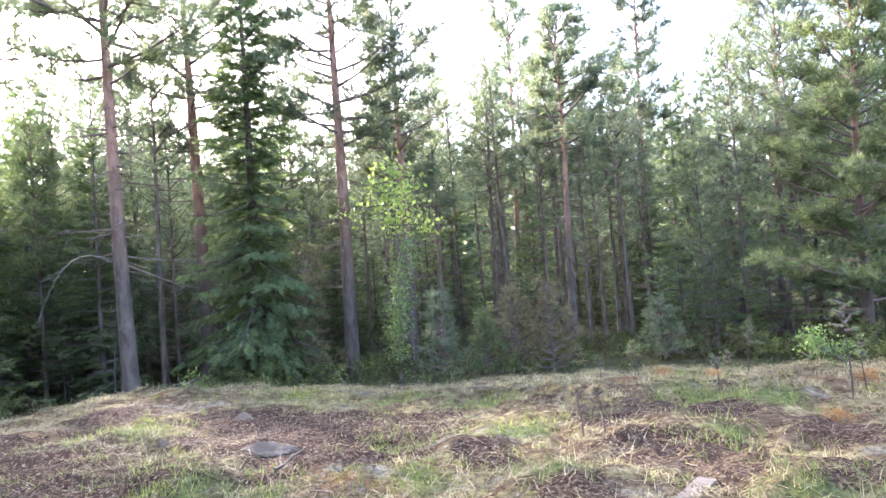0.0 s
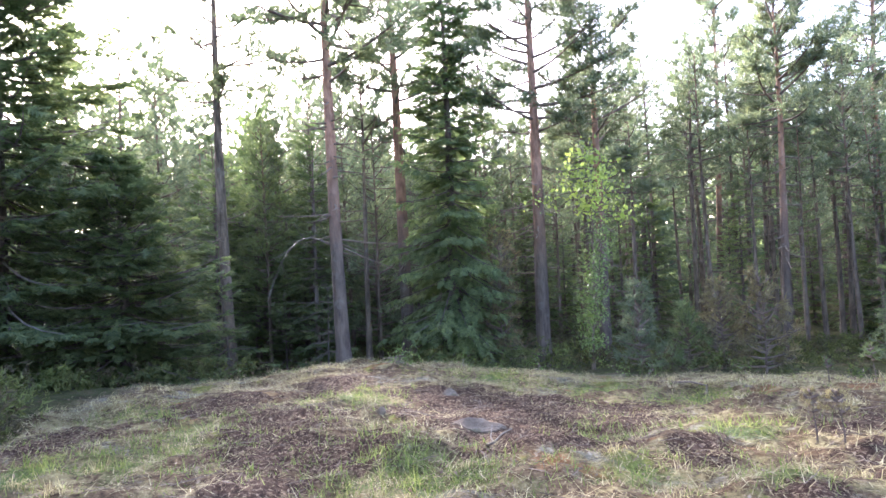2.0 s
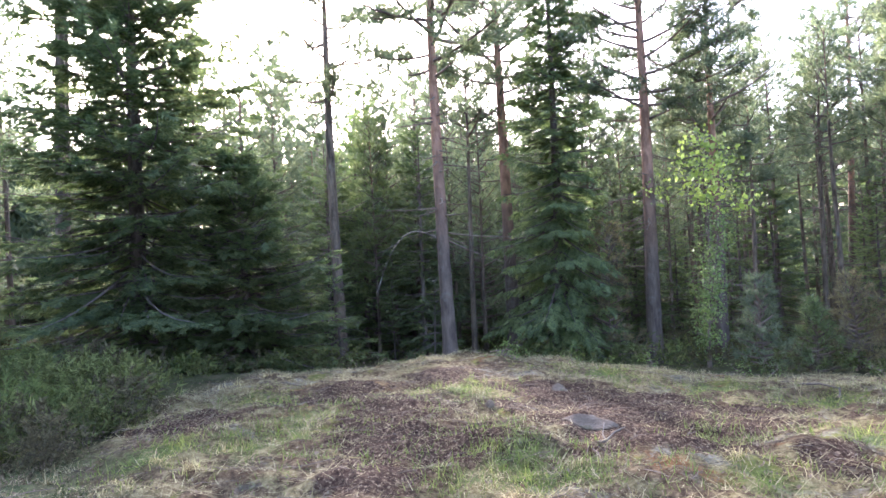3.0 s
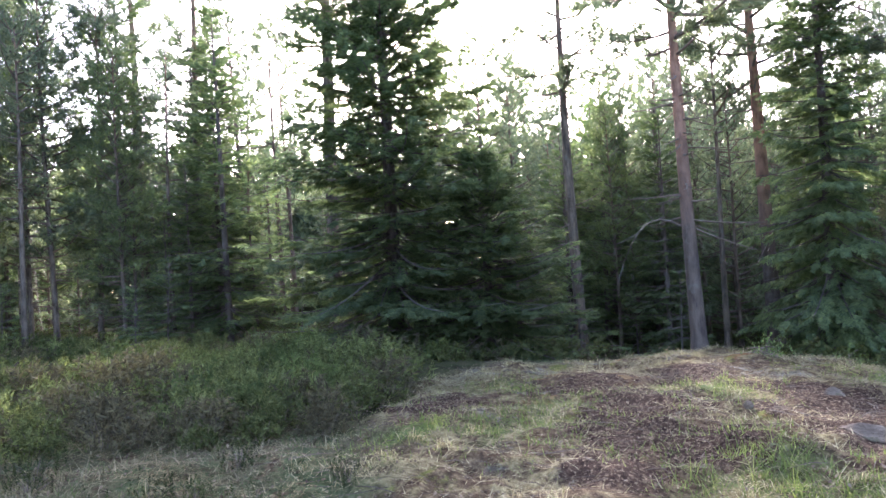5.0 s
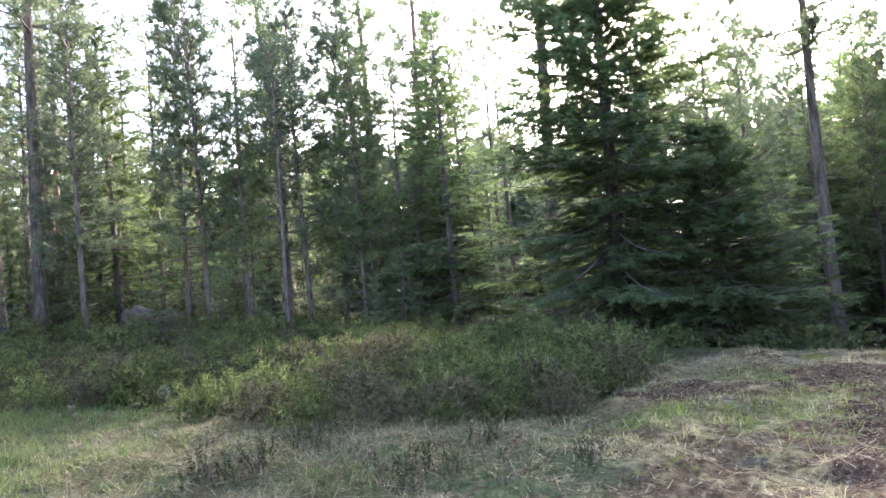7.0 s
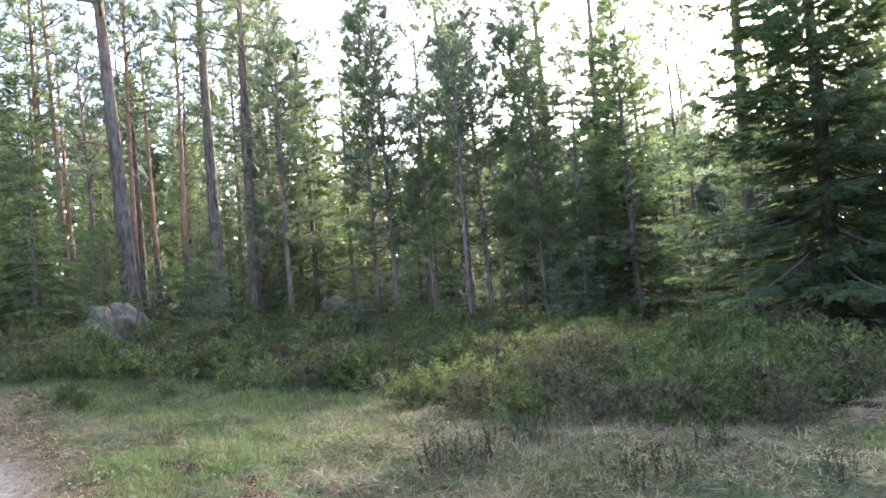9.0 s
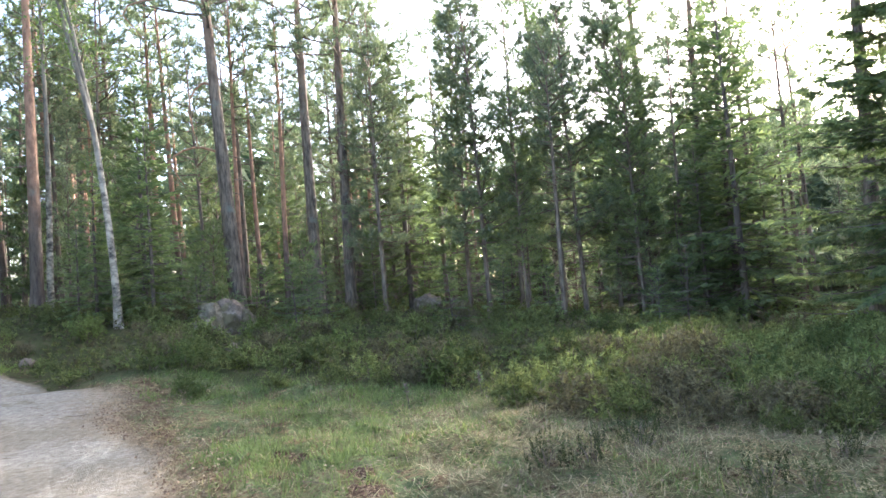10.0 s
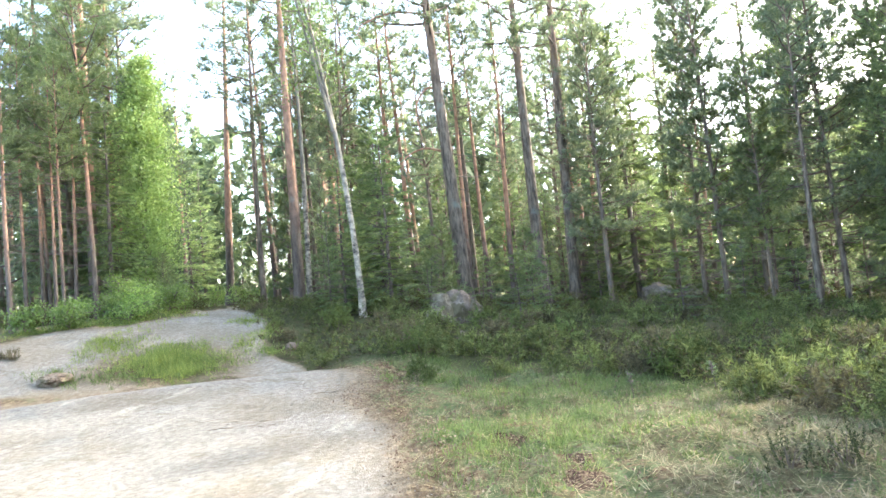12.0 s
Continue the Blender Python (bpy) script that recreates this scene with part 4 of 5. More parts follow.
# single trees that stand out: kind, x, y, height
SINGLE = [
    ("pine", -24.4, -1.6, 11.5), ("spruce", -27.4, -0.6, 12.0), ("spruce", -27.4, 12.7, 14.0), ("spruce", -24.5, 10.8, 11.5), ("spruce", -25.4, 8.3, 14.0), ("young", -27.5, 14.2, 13.0), ("spruce", -21.0, 9.8, 10.0),
    ("young", -22.6, 7.6, 9.0), ("pine", -23.6, 13.6, 13.0), ("pine", -24.3, 14.6, 13.0),
    ("spruce", -19.2, -7.9, 6.0), 
    ("tall", -21.2, -19.7, 15.0), ("pine", -25.4, -8.2, 11.0), ("tall", -29.0, -10.3, 17.0),
    ("young", 9.3, 17.0, 8.5), ("young", 11.4, 16.2, 9.0), ("young", 12.2, 18.6, 10.0), ("spruce", 10.6, 14.4, 5.5),
    ("stand", 1.64, 21.9, 9.5), ("stand", 6.03, 22.2, 9.2), ("stand", 5.7, 22.0, 8.6), ("stand", 3.23, 23.8, 10.0), ("stand", 0.5, 23.0, 9.4), ("stand", 4.2, 24.6, 10.2), ("stand", -7.6, 17.4, 9.5), ("stand", 2.0, 20.6, 8.8),
    ("pine", -26.5, 3.8, 14.0), ("stand", -22.2, 4.4, 10.0), ("pine", -26.8, -1.6, 13.0), ("pine", -21.6, 8.4, 10.5), ("spruce", -24.8, -2.0, 4.0),
    ("spruce", -19.6, -9.6, 5.0), ("spruce", -17.9, -9.3, 3.2),
    ("spruce", -8.6, 16.2, 6.6), ("young", -7.8, 18.8, 8.4), ("spruce", -9.6, 18.2, 7.6), ("young", -5.2, 20.5, 9.4),
    ("spruce", -12.5, 19.5, 9.4), ("young", -11.0, 20.6, 9.8), ("spruce", -14.0, 21.5, 9.0), ("spruce", -21.8, -21.4, 16.0), ("young", -23.8, -21.6, 17.0), ("tall", -20.4, -22.4, 18.0), ("young", -18.2, -22.0, 15.0),
    ("pine", -30.0, -13.0, 17.0), ("pine", -31.0, -8.0, 17.5), ("tall", -27.6, -9.0, 17.5), ("young", -20.2, -21.0, 15.5),
]
SINGLE += [  # the stand beside the track
    ("slim", -14.13, -16.81, 8.4), ("slim", -16.38, -18.83, 9.2), ("slim", -17.4, -19.26, 9.6), ("slim", -16.33, -17.62, 8.6), ("slim", -15.74, -16.69, 8.0), ("slim", -16.95, -17.5, 9.0),
    ("slim", -17.15, -16.9, 12.4), ("slim", -20.49, -18.98, 9.5), ("spruce", -18.3, -17.35, 7.4), ("slim", -13.2, -18.4, 8.6), ("slim", -18.6, -20.2, 10.0), ("slim", -15.6, -20.4, 9.2), ("slim", -15.1, -18.0, 7.6),
    ("dense", -24.25, 2.18, 13.0), ("dense", -25.82, 1.63, 12.2), ("dense", -23.58, 5.56, 13.0), ("dense", -24.19, 7.00, 12.6), ("dense", -22.04, 7.08, 9.5), ("dense", -26.19, 5.43, 12.0), ("dense", -25.43, -1.60, 10.6), ("dense", -23.06, 3.35, 8.0),
    ("dense", -18.79, 18.10, 12.0), ("pine", -16.96, 18.46, 12.0), ("dense", -17.37, 20.73, 12.0), ("dense", -10.79, 17.42, 7.6), ("dense", -11.01, 19.02, 9.0), ("dense", -9.18, 19.92, 9.6),
    ("spruce", -19.84, 9.45, 11.2), ("spruce", -20.3, 10.66, 5.5), ("spruce", -20.4, 8.5, 6.0), ("spruce", -21.4, 11.9, 6.5), ("spruce", -21.7, 8.3, 5.0), ("pine", -23.94, 12.37, 14.0), ("spruce", -23.2, 10.9, 7.5),
    ("spruce", -28.77, -2.75, 6.0), ("spruce", -30.35, -1.31, 8.0), ("spruce", -29.11, -4.21, 6.0), ("spruce", -27.6, 1.9, 5.0), ("spruce", -27.4, 3.6, 6.0), ("spruce", -31.0, -6.2, 7.0),
    ("pine", -24.3, -15.4, 14.5), ("tall", -28.1, -14.96, 17.5), ("pine", -26.99, -12.63, 14.5), ("tall", -28.7, -11.02, 17.0), ("tall", -29.84, -18.03, 18.0), ("tall", -32.18, -15.7, 18.5), ("pine", -25.8, -14.4, 13.0),
    ("spruce", -34.0, -26.1, 10.0), ("spruce", -36.5, -27.0, 9.5), ("spruce", -20.9, -8.75, 7.6), ("young", -25.5, -13.2, 7.0), ("light", -24.5, -10.2, 5.6), ("light", -26.0, -11.5, 6.2), ("light", -27.5, -15.5, 6.5),
]
single_rng = np.random.default_rng(77)
for kind, x, y, h in SINGLE:
    if in_clearing(x, y) and h > 15:
        continue
    plant(kind, x, y, h, single_rng, False)

grow(1, 52, (-18, 18), (19.5, 28), ("stand", "stand", "stand", "pine", "spruce", "spruce"), {"stand": (11, 17), "pine": (11, 17), "spruce": (3, 8)}, 0.85)
grow(2, 58, (-20, 24), (27, 40), ("spruce", "spruce", "pine", "young"), {"pine": (12, 16), "spruce": (8, 13), "young": (8, 13)}, 1.4)
grow(11, 18, (-44, -18), (19, 28), ("pine", "young", "spruce", "young"), {"pine": (14, 19), "spruce": (9, 15), "young": (11, 17)}, 1.2)
grow(12, 12, (-44, -18), (28, 38), ("pine", "spruce"), {"pine": (13, 18), "spruce": (9, 15)}, 1.7)
grow(3, 22, (18, 36), (18, 27), ("spruce", "spruce", "young"), {"spruce": (7, 13), "young": (8, 13.5)}, 1.2)
grow(4, 26, (18, 42), (27, 44), ("spruce", "pine", "pine"), {"spruce": (8, 13), "pine": (11, 16.5)}, 1.6)
grow(17, 18, (38, 54), (24, 44), ("spruce", "pine", "pine"), {"spruce": (7, 13), "pine": (12, 19)}, 1.6)
grow(13, 14, (50, 64), (22, 46), ("spruce", "pine", "young"), {"spruce": (5, 10), "pine": (9, 17), "young": (5, 10)}, 1.6)
grow(5, 9, (64, 78), (22, 28), ("spruce", "young", "pine"), {"spruce": (5, 9), "young": (6, 10), "pine": (8, 12)}, 1.3)
grow(15, 7, (78, 97), (24, 30), ("stand", "young", "pine"), {"stand": (10, 17), "young": (5, 10), "pine": (12, 18)}, 1.2)
grow(6, 18, (62, 100), (30, 46), ("spruce", "pine"), {"spruce": (5, 10), "pine": (8, 13)}, 1.8)
grow(7, 20, (98, 150), (23, 33), ("tall", "light", "light", "light"), {"tall": (22, 28), "light": (2, 8), "spruce": (3, 9)}, 1.4)
grow(8, 34, (98, 152), (33, 58), ("tall", "light", "pine", "light", "light"), {"tall": (15, 22), "light": (4, 11), "spruce": (4, 12), "pine": (9, 15)}, 1.5)
grow(16, 16, (97, 122), (30, 56), ("pine", "tall", "light", "light"), {"pine": (10, 19), "tall": (17, 27), "light": (6, 13)}, 1.3)
grow(18, 13, (96, 124), (26, 44), ("pine", "pine", "young"), {"pine": (14, 24), "young": (8, 15)}, 1.2)
grow(14, 16, (129, 150), (22, 40), ("pine", "tall", "pine", "spruce"), {"pine": (15, 22), "tall": (20, 28), "spruce": (6, 14)}, 1.1)
grow(19, 8, (84, 99), (28.5, 38), ("pine", "pine", "tall"), {"pine": (16, 24), "tall": (20, 27)}, 1.1)
grow(22, 18, (24, 44), (30, 46), ("pine", "spruce"), {"pine": (14, 20), "spruce": (10, 15)}, 1.3)
grow(23, 16, (90, 118), (25, 40), ("pine", "pine", "tall"), {"pine": (16, 25), "tall": (21, 28)}, 1.1)
grow(24, 18, (76, 100), (28, 42), ("spruce",), {"spruce": (4, 10)}, 1.3)
grow(20, 9, (62, 78), (36, 50), ("spruce",), {"spruce": (6, 12)}, 1.5)
grow(9, 9, (-44, -16), (16.5, 22), ("small",), {"small": (-2, 3)}, 0.9)
grow(21, 8, (14, 44), (16.5, 22), ("small",), {"small": (-2, 3)}, 0.9)
grow(10, 20, (46, 112), (18.5, 27), ("small",), {"small": (-1, 4)}, 0.9)


def far_woods():
    """The woods beyond, seen only through gaps between nearer trees."""
    rng = np.random.default_rng(5)
    places = []
    for _ in range(760):
        a = radians(rng.uniform(-50, 158))
        d = rng.uniform(44 if a < 1.85 else 60, 100)
        x, y, h, w = -d * math.sin(a), d * math.cos(a), rng.uniform(0.14, 0.24) * d + (4 if a > 1.7 else 0), rng.uniform(2.0, 3.2)
        u = rng.random(45) ** 0.9
        ang, rr = rng.random(45) * 6.28, w * (1.05 - u) * np.sqrt(rng.random(45))
        places.append(np.stack([x + rr * np.cos(ang), y + rr * np.sin(ang), lay(x, y) + 0.4 + u * h], -1))
    places = np.concatenate(places)
    v, f = spread_out(rng, spike_templates(rng, 8, 5, 85, 1.3, 0.42), places, rng.normal(size=places.shape) + [0, 0, -0.2], 0.7 + 0.6 * rng.random(len(places)))
    tagged(new("far_woods", mesh_of("far_woods", v, f, M_FAR)), "dark green conifer woods far behind the nearer trees", "woods", kind="stuff")


far_woods()


# ---------------------------------------------------------------- undergrowth and ground cover
def polar_points(rng, count, az, r):
    a, d = np.radians(rng.uniform(*az, count)), np.sqrt(rng.uniform(r[0] ** 2, r[1] ** 2, count))
    return -d * np.sin(a) - 0.3, d * np.cos(a) - 0.4


def on_land(x, y, lift=0.0):
    return np.stack([x, y, land(x, y) + lift], -1)


HEATH = {}


def heather_mesh(seed, material, height=0.5, width=0.42, sprays=130):
    """A low dome of short leafy shoots, ragged at the top."""
    rng = np.random.default_rng(seed)
    az, u = rng.random(sprays) * 2 * np.pi, rng.random(sprays)
    d = rng.random(sprays) ** 0.6 * (0.85 + 0.3 * np.sin(az * 3 + seed))
    rim = np.sqrt(np.clip(1 - d * d, 0, 1))
    p = np.stack([np.cos(az) * d * width, np.sin(az) * d * width, height * (0.05 + 0.95 * (0.25 + 0.75 * rim) * u**0.6) * (0.6 + 0.6 * rng.random(sprays))], -1)
    ways = p * [1.1, 1.1, 0.6] / width + rng.normal(size=p.shape) * 0.4 + [0, 0, 0.8]
    v, f = spread_out(rng, HEATH_SPRAY, p, ways, 0.8 + 0.7 * rng.random(sprays))
    return mesh_of("foliage", v, f, material)


def stems_mesh(seed, height=0.4, width=0.3, count=9):
    rng, p = np.random.default_rng(seed), Pile()
    for _ in range(count):
        tip = np.array([*rng.normal(size=2) * width * 0.6, height * (0.6 + 0.4 * rng.random())])
        p.tube(np.array([tip * [0.15, 0.15, -0.1], tip * [0.5, 0.5, 0.55], tip]), [0.006, 0.005, 0.003], 3)
    return p.mesh("stem_wood", M_TWIG)


def heather_shrub(label, x, y, size, kind, turn, group="heather shrubs"):
    if kind not in HEATH:
        m = {"green": M_HEATHER, "dry": M_HEATHER_DRY, "berry": M_BERRY, "rust": M_RUST}[kind]
        HEATH[kind] = (heather_mesh(len(HEATH) + 1, m), stems_mesh(len(HEATH) + 31))
    bush = tagged(new("heather_shrub"), label, "shrub", group)
    part("foliage", HEATH[kind][0], bush, kind="stuff")
    part("stem_wood", HEATH[kind][1], bush, kind="stuff")
    bush.matrix_world = Matrix.Translation((x, y, lay(x, y) - 0.03)) @ pose(0, 0, 0, 0, 0, turn) @ Matrix.Diagonal((size, size, size, 1))
    return bush


def heath():
    """The thick belt of heather and bilberry between the verge and the trees."""
    rng = np.random.default_rng(21)
    for n, (material, share, label) in enumerate(((M_HEATHER, 0.66, "dense green heather and bilberry under the trees"), (M_HEATHER_DRY, 0.24, "brownish dry heather among the green"), (M_BERRY, 0.1, "fresh light green bilberry among the heather"))):
        x, y = polar_points(rng, int(6500 * share), (44, 152), (6, 30))
        keep = (grass_of(x, y) < 0.25) & (gravel_of(x, y) < 0.3) & (mound_of(x, y) < 0.3) & (waves(x, y, 0.5, 40 + n) > -0.5) & (waves(x, y, 1.9, 47) > -0.45)
        for bx, by, clear in ((-19.3, -6.1, 0.85), (-25.6, 0.0, 1.3), (-24.4, 0.0, 1.1), (-26.2, 1.1, 1.0), (-23.4, 0.0, 0.8)):
            keep &= np.hypot(x - bx, y - by) > clear
        x, y = x[keep], y[keep]
        fx, fy = polar_points(rng, int(1500 * share), (-46, 46), (12.8, 21))
        ok = (mound_of(fx, fy) < 0.4) & (waves(fx, fy, 0.7, 44 + n) > -0.3)
        x, y = np.append(x, fx[ok]), np.append(y, fy[ok])
        tall = 0.5 + 0.3 * waves(x, y, 0.8, 33) + 0.45 * waves(x, y, 2.6, 34)
        k = 7
        px, py = np.repeat(x, k) + rng.normal(size=len(x) * k) * 0.16, np.repeat(y, k) + rng.normal(size=len(x) * k) * 0.16
        h = np.repeat(np.clip(tall, 0.15, 1.1), k) * np.sqrt(rng.random(len(px))) * 0.6
        p = on_land(px, py, h)
        v, f = spread_out(rng, HEATH_SPRAY, p, rng.normal(size=p.shape) * 0.9 + [0, 0, 0.6], 0.95 + 0.8 * rng.random(len(p)))
        tagged(new("heather", mesh_of("heather", v, f, material)), label, "undergrowth", kind="stuff")


M_BERRY = leafy("bilberry_leaves", (0.052, 0.07, 0.024), (0.085, 0.108, 0.034), (0.125, 0.15, 0.048), 0.3, 0.7, 1.2, 0.1)
heath()


def blades(rng, x, y, length, width, lie, lift=0.0, simple=False):
    """Single bent blades from the ground: two triangles each. lie: how far they lean, 0 to 1."""
    n = len(x)
    base = on_land(x, y, lift)
    ang = rng.random(n) * 6.283
    out = np.stack([np.cos(ang), np.sin(ang), np.zeros(n)], -1)
    side = np.stack([-np.sin(ang), np.cos(ang), np.zeros(n)], -1) * width
    lean = np.clip(lie + rng.normal(size=n) * 0.15, 0, 0.97)[:, None]
    up = np.array([0, 0, 1.0])
    mid = base + (out * lean * 0.35 + up * (1 - lean) * 0.6 + up * 0.06) * length[:, None]
    tip = base + (out * (lean * 0.9 + 0.1) + up * (1 - lean) * 0.85) * length[:, None]
    if simple:
        v = np.stack([base - side, base + side, tip], 1).reshape(-1, 3)
        return v, np.arange(len(v)).reshape(-1, 3)
    v = np.stack([base - side, base + side, mid + side * 0.7, mid - side * 0.7, tip], 1).reshape(-1, 3)
    i = np.arange(n)[:, None] * 5
    f = np.concatenate([i + [0, 1, 2], i + [0, 2, 3], i + [3, 2, 4]])
    return v, f


def sticks(rng, x, y, length, radius):
    """Fallen twigs, each a thin bent bar of three sides."""
    p = Pile()
    ang = rng.random(len(x)) * 6.283
    z = land(x, y)
    for n in range(len(x)):
        d = np.array([np.cos(ang[n]), np.sin(ang[n]), 0.0]) * length[n]
        a = np.array([x[n], y[n], z[n] + radius[n]])
        p.tube(np.array([a, a + d * 0.5 + [0, 0, 0.03 * rng.random()], a + d + [rng.normal() * 0.03, rng.normal() * 0.03, 0.015]]), [radius[n], radius[n], radius[n] * 0.5], 3)
    return p


def ground_cover():
    rng = np.random.default_rng(31)
    # green tufts
    x, y = polar_points(rng, 17000, (-46, 150), (3.6, 18))
    on = np.where(mound_of(x, y) > 0.4, smooth(0.1, 0.8, waves(x, y, 1.1, 50)) * 0.45, np.where(grass_of(x, y) > 0.4, 0.1 + smooth(-0.1, 0.7, waves(x, y, 0.9, 52)) * 0.55, 0))
    on = on * (1 - 0.9 * spots_of(LITTER_SPOTS, x, y))
    keep = (rng.random(len(x)) < on) & (gravel_of(x, y) < 0.4)
    x, y = x[keep], y[keep]
    vx, vy = polar_points(rng, 6000, (86, 118), (5, 13))
    thick = (grass_of(vx, vy) > 0.4) & (rng.random(len(vx)) < 0.3) & (waves(vx, vy, 1.3, 53) > 0.0) & (spots_of(LITTER_SPOTS, vx, vy) < 0.25)
    x, y = np.append(x, vx[thick]), np.append(y, vy[thick])
    for gx, gy, reach in GRASS_SPOTS:
        k = int((125 if gx > -13 or gy > -9 else 260) * reach * reach) + 10
        x, y = np.append(x, gx + rng.normal(size=k) * reach * 0.75), np.append(y, gy + rng.normal(size=k) * reach * 0.75)
    keep = (gravel_of(x, y) < 0.5) | (x < -11) & (y < -9) & (y > -13.8)
    x, y = x[keep], y[keep]
    k = 11
    open_ground = np.repeat((mound_of(x, y) > 0.3) | (x < -12) & (y < -9), k)
    tall = np.repeat(0.75 + 0.5 * rng.random(len(x)) + 0.35 * spots_of(GRASS_SPOTS, x, y) + np.where(mound_of(x, y) > 0.3, 0.0, np.where((x < -11) & (y < -9), 0.75, 0.45)), k)
    px, py = np.repeat(x, k) + rng.normal(size=len(x) * k) * 0.06, np.repeat(y, k) + rng.normal(size=len(x) * k) * 0.06
    v, f = blades(rng, px, py, (0.05 + 0.15 * rng.random(len(px)) ** 1.4) * tall, np.where(open_ground[:, None], 0.0042, 0.0052) + np.where(px < -11, 0.002, 0.0)[:, None], 0.48, simple=True)
    for chosen, material, label in ((open_ground, M_GRASS, "fresh green grass in loose tufts"), (~open_ground, M_SWARD, "short grey-green grass of the verge")):
        tips = v.reshape(-1, 3, 3)[chosen].reshape(-1, 3)
        tagged(new("green_grass", mesh_of("green_grass", tips, np.arange(len(tips)).reshape(-1, 3), material)), label, "grass", kind="stuff")
    # straw and dead grass, in tangled tufts
    x, y = polar_points(rng, 62000, (-46, 150), (3.4, 14.5))
    on = np.where(mound_of(x, y) > 0.3, (0.05 + smooth(-0.3, 0.6, waves(x, y, 1.4, 54)) * 0.5), np.where(grass_of(x, y) > 0.3, (0.07 + 0.4 * smooth(-2.0, 0.5, y) + smooth(-0.1, 0.7, waves(x, y, 1.2, 55)) * 0.3), 0))
    on = on * (1 - 0.86 * np.sqrt(spots_of(LITTER_SPOTS, x, y))) * (1 - 0.25 * spots_of(GRASS_SPOTS, x, y)) * (1 + 1.1 * mound_of(x, y) * smooth(7.0, 9.5, np.hypot(x, y)))
    keep = (rng.random(len(x)) < on) & (gravel_of(x, y) < 0.45)
    x, y = x[keep], y[keep]
    k = 9
    open_ground = np.repeat(mound_of(x, y) > 0.3, k)
    px, py = np.repeat(x, k) + rng.normal(size=len(x) * k) * 0.1, np.repeat(y, k) + rng.normal(size=len(x) * k) * 0.1
    v, f = blades(rng, px, py, (0.06 + 0.2 * rng.random(len(px)) ** 1.5) * np.where(open_ground, 1.0, 1.35), np.where(open_ground, 0.0038, 0.0048)[:, None], 0.8, 0.012, True)
    for chosen, material, label in ((open_ground, M_STRAW, "pale dead grass and straw lying on the ground"), (~open_ground, M_HAY, "greyish dead grass matted on the verge")):
        tips = v.reshape(-1, 3, 3)[chosen].reshape(-1, 3)
        tagged(new("dry_grass", mesh_of("dry_grass", tips, np.arange(len(tips)).reshape(-1, 3), material)), label, "grass", kind="stuff")
    # tussocks of last year's grass, standing in arcs
    x, y = polar_points(rng, 1500, (-44, 118), (3.8, 13))
    keep = ((mound_of(x, y) > 0.5) & (rng.random(len(x)) < 0.3) | (grass_of(x, y) > 0.4) & (rng.random(len(x)) < 0.32)) & (gravel_of(x, y) < 0.15) & (spots_of(LITTER_SPOTS, x, y) < 0.2)
    x, y = x[keep], y[keep]
    k = 42
    px, py = np.repeat(x, k) + rng.normal(size=len(x) * k) * 0.05, np.repeat(y, k) + rng.normal(size=len(x) * k) * 0.05
    v, f = blades(rng, px, py, np.repeat(0.12 + 0.17 * rng.random(len(x)), k) * (0.5 + 0.6 * rng.random(len(px))), 0.0026, 0.66, 0.0)
    f = f.reshape(3, -1, 3)
    for chosen, material, label in ((np.repeat(mound_of(x, y) > 0.3, k), M_STRAW, "pale tussocks of last year's dry grass"), (np.repeat(mound_of(x, y) <= 0.3, k), M_HAY, "dull brownish tussocks of dry grass on the verge")):
        tagged(new("straw_tussocks", mesh_of("straw_tussocks", v.reshape(-1, 5, 3)[chosen].reshape(-1, 3), f[:, :chosen.sum()].reshape(-1, 3), material)), label, "grass", kind="stuff")
    # twigs and bits
    x, y = polar_points(rng, 4600, (-46, 135), (3.6, 13))
    keep = (mound_of(x, y) > 0.3) & ((waves(x, y, 1.6, 60) > -0.1) | (spots_of(LITTER_SPOTS, x, y) > 0.2)) | (grass_of(x, y) > 0.3) & (waves(x, y, 1.6, 61) > 0.7)
    x, y = x[keep], y[keep]
    tagged(new("fallen_twigs", sticks(rng, x, y, 0.12 + 0.35 * rng.random(len(x)) ** 2, 0.002 + 0.003 * rng.random(len(x)) ** 2).mesh("fallen_twigs", M_FALLEN)), "brown and grey fallen twigs strewn over the ground", "twigs", kind="stuff")
    x, y = polar_points(rng, 24000, (-46, 135), (3.6, 12))
    keep = ((mound_of(x, y) > 0.3) & (waves(x, y, 1.6, 62) > -0.2) | (grass_of(x, y) > 0.1) & (waves(x, y, 1.6, 63) > -0.5) | (gravel_of(x, y) > 0.03)) & (gravel_of(x, y) < 0.8)
    x, y = x[keep], y[keep]
    ex, ey = polar_points(rng, 60000, (88, 122), (3.8, 13))
    edge = gravel_of(ex, ey)
    close = (edge > 0.002) & (edge < 0.7) & (rng.random(len(ex)) < 0.15 + 0.45 * np.sqrt(np.clip(edge, 0, 0.6)))
    x, y = np.append(x, ex[close]), np.append(y, ey[close])
    p = on_land(x, y, 0.012)
    v, f = spread_out(rng, leaf_templates(rng, 6, 2, 0.12, 0.03), p, rng.normal(size=p.shape) * [0.4, 0.4, 1.0], 0.45 + 0.8 * rng.random(len(p)) ** 2, 4)
    tagged(new("leaf_litter", mesh_of("leaf_litter", v, f, M_LITTER)), "scattered dry leaves, cones and bark flakes", "litter", kind="stuff")


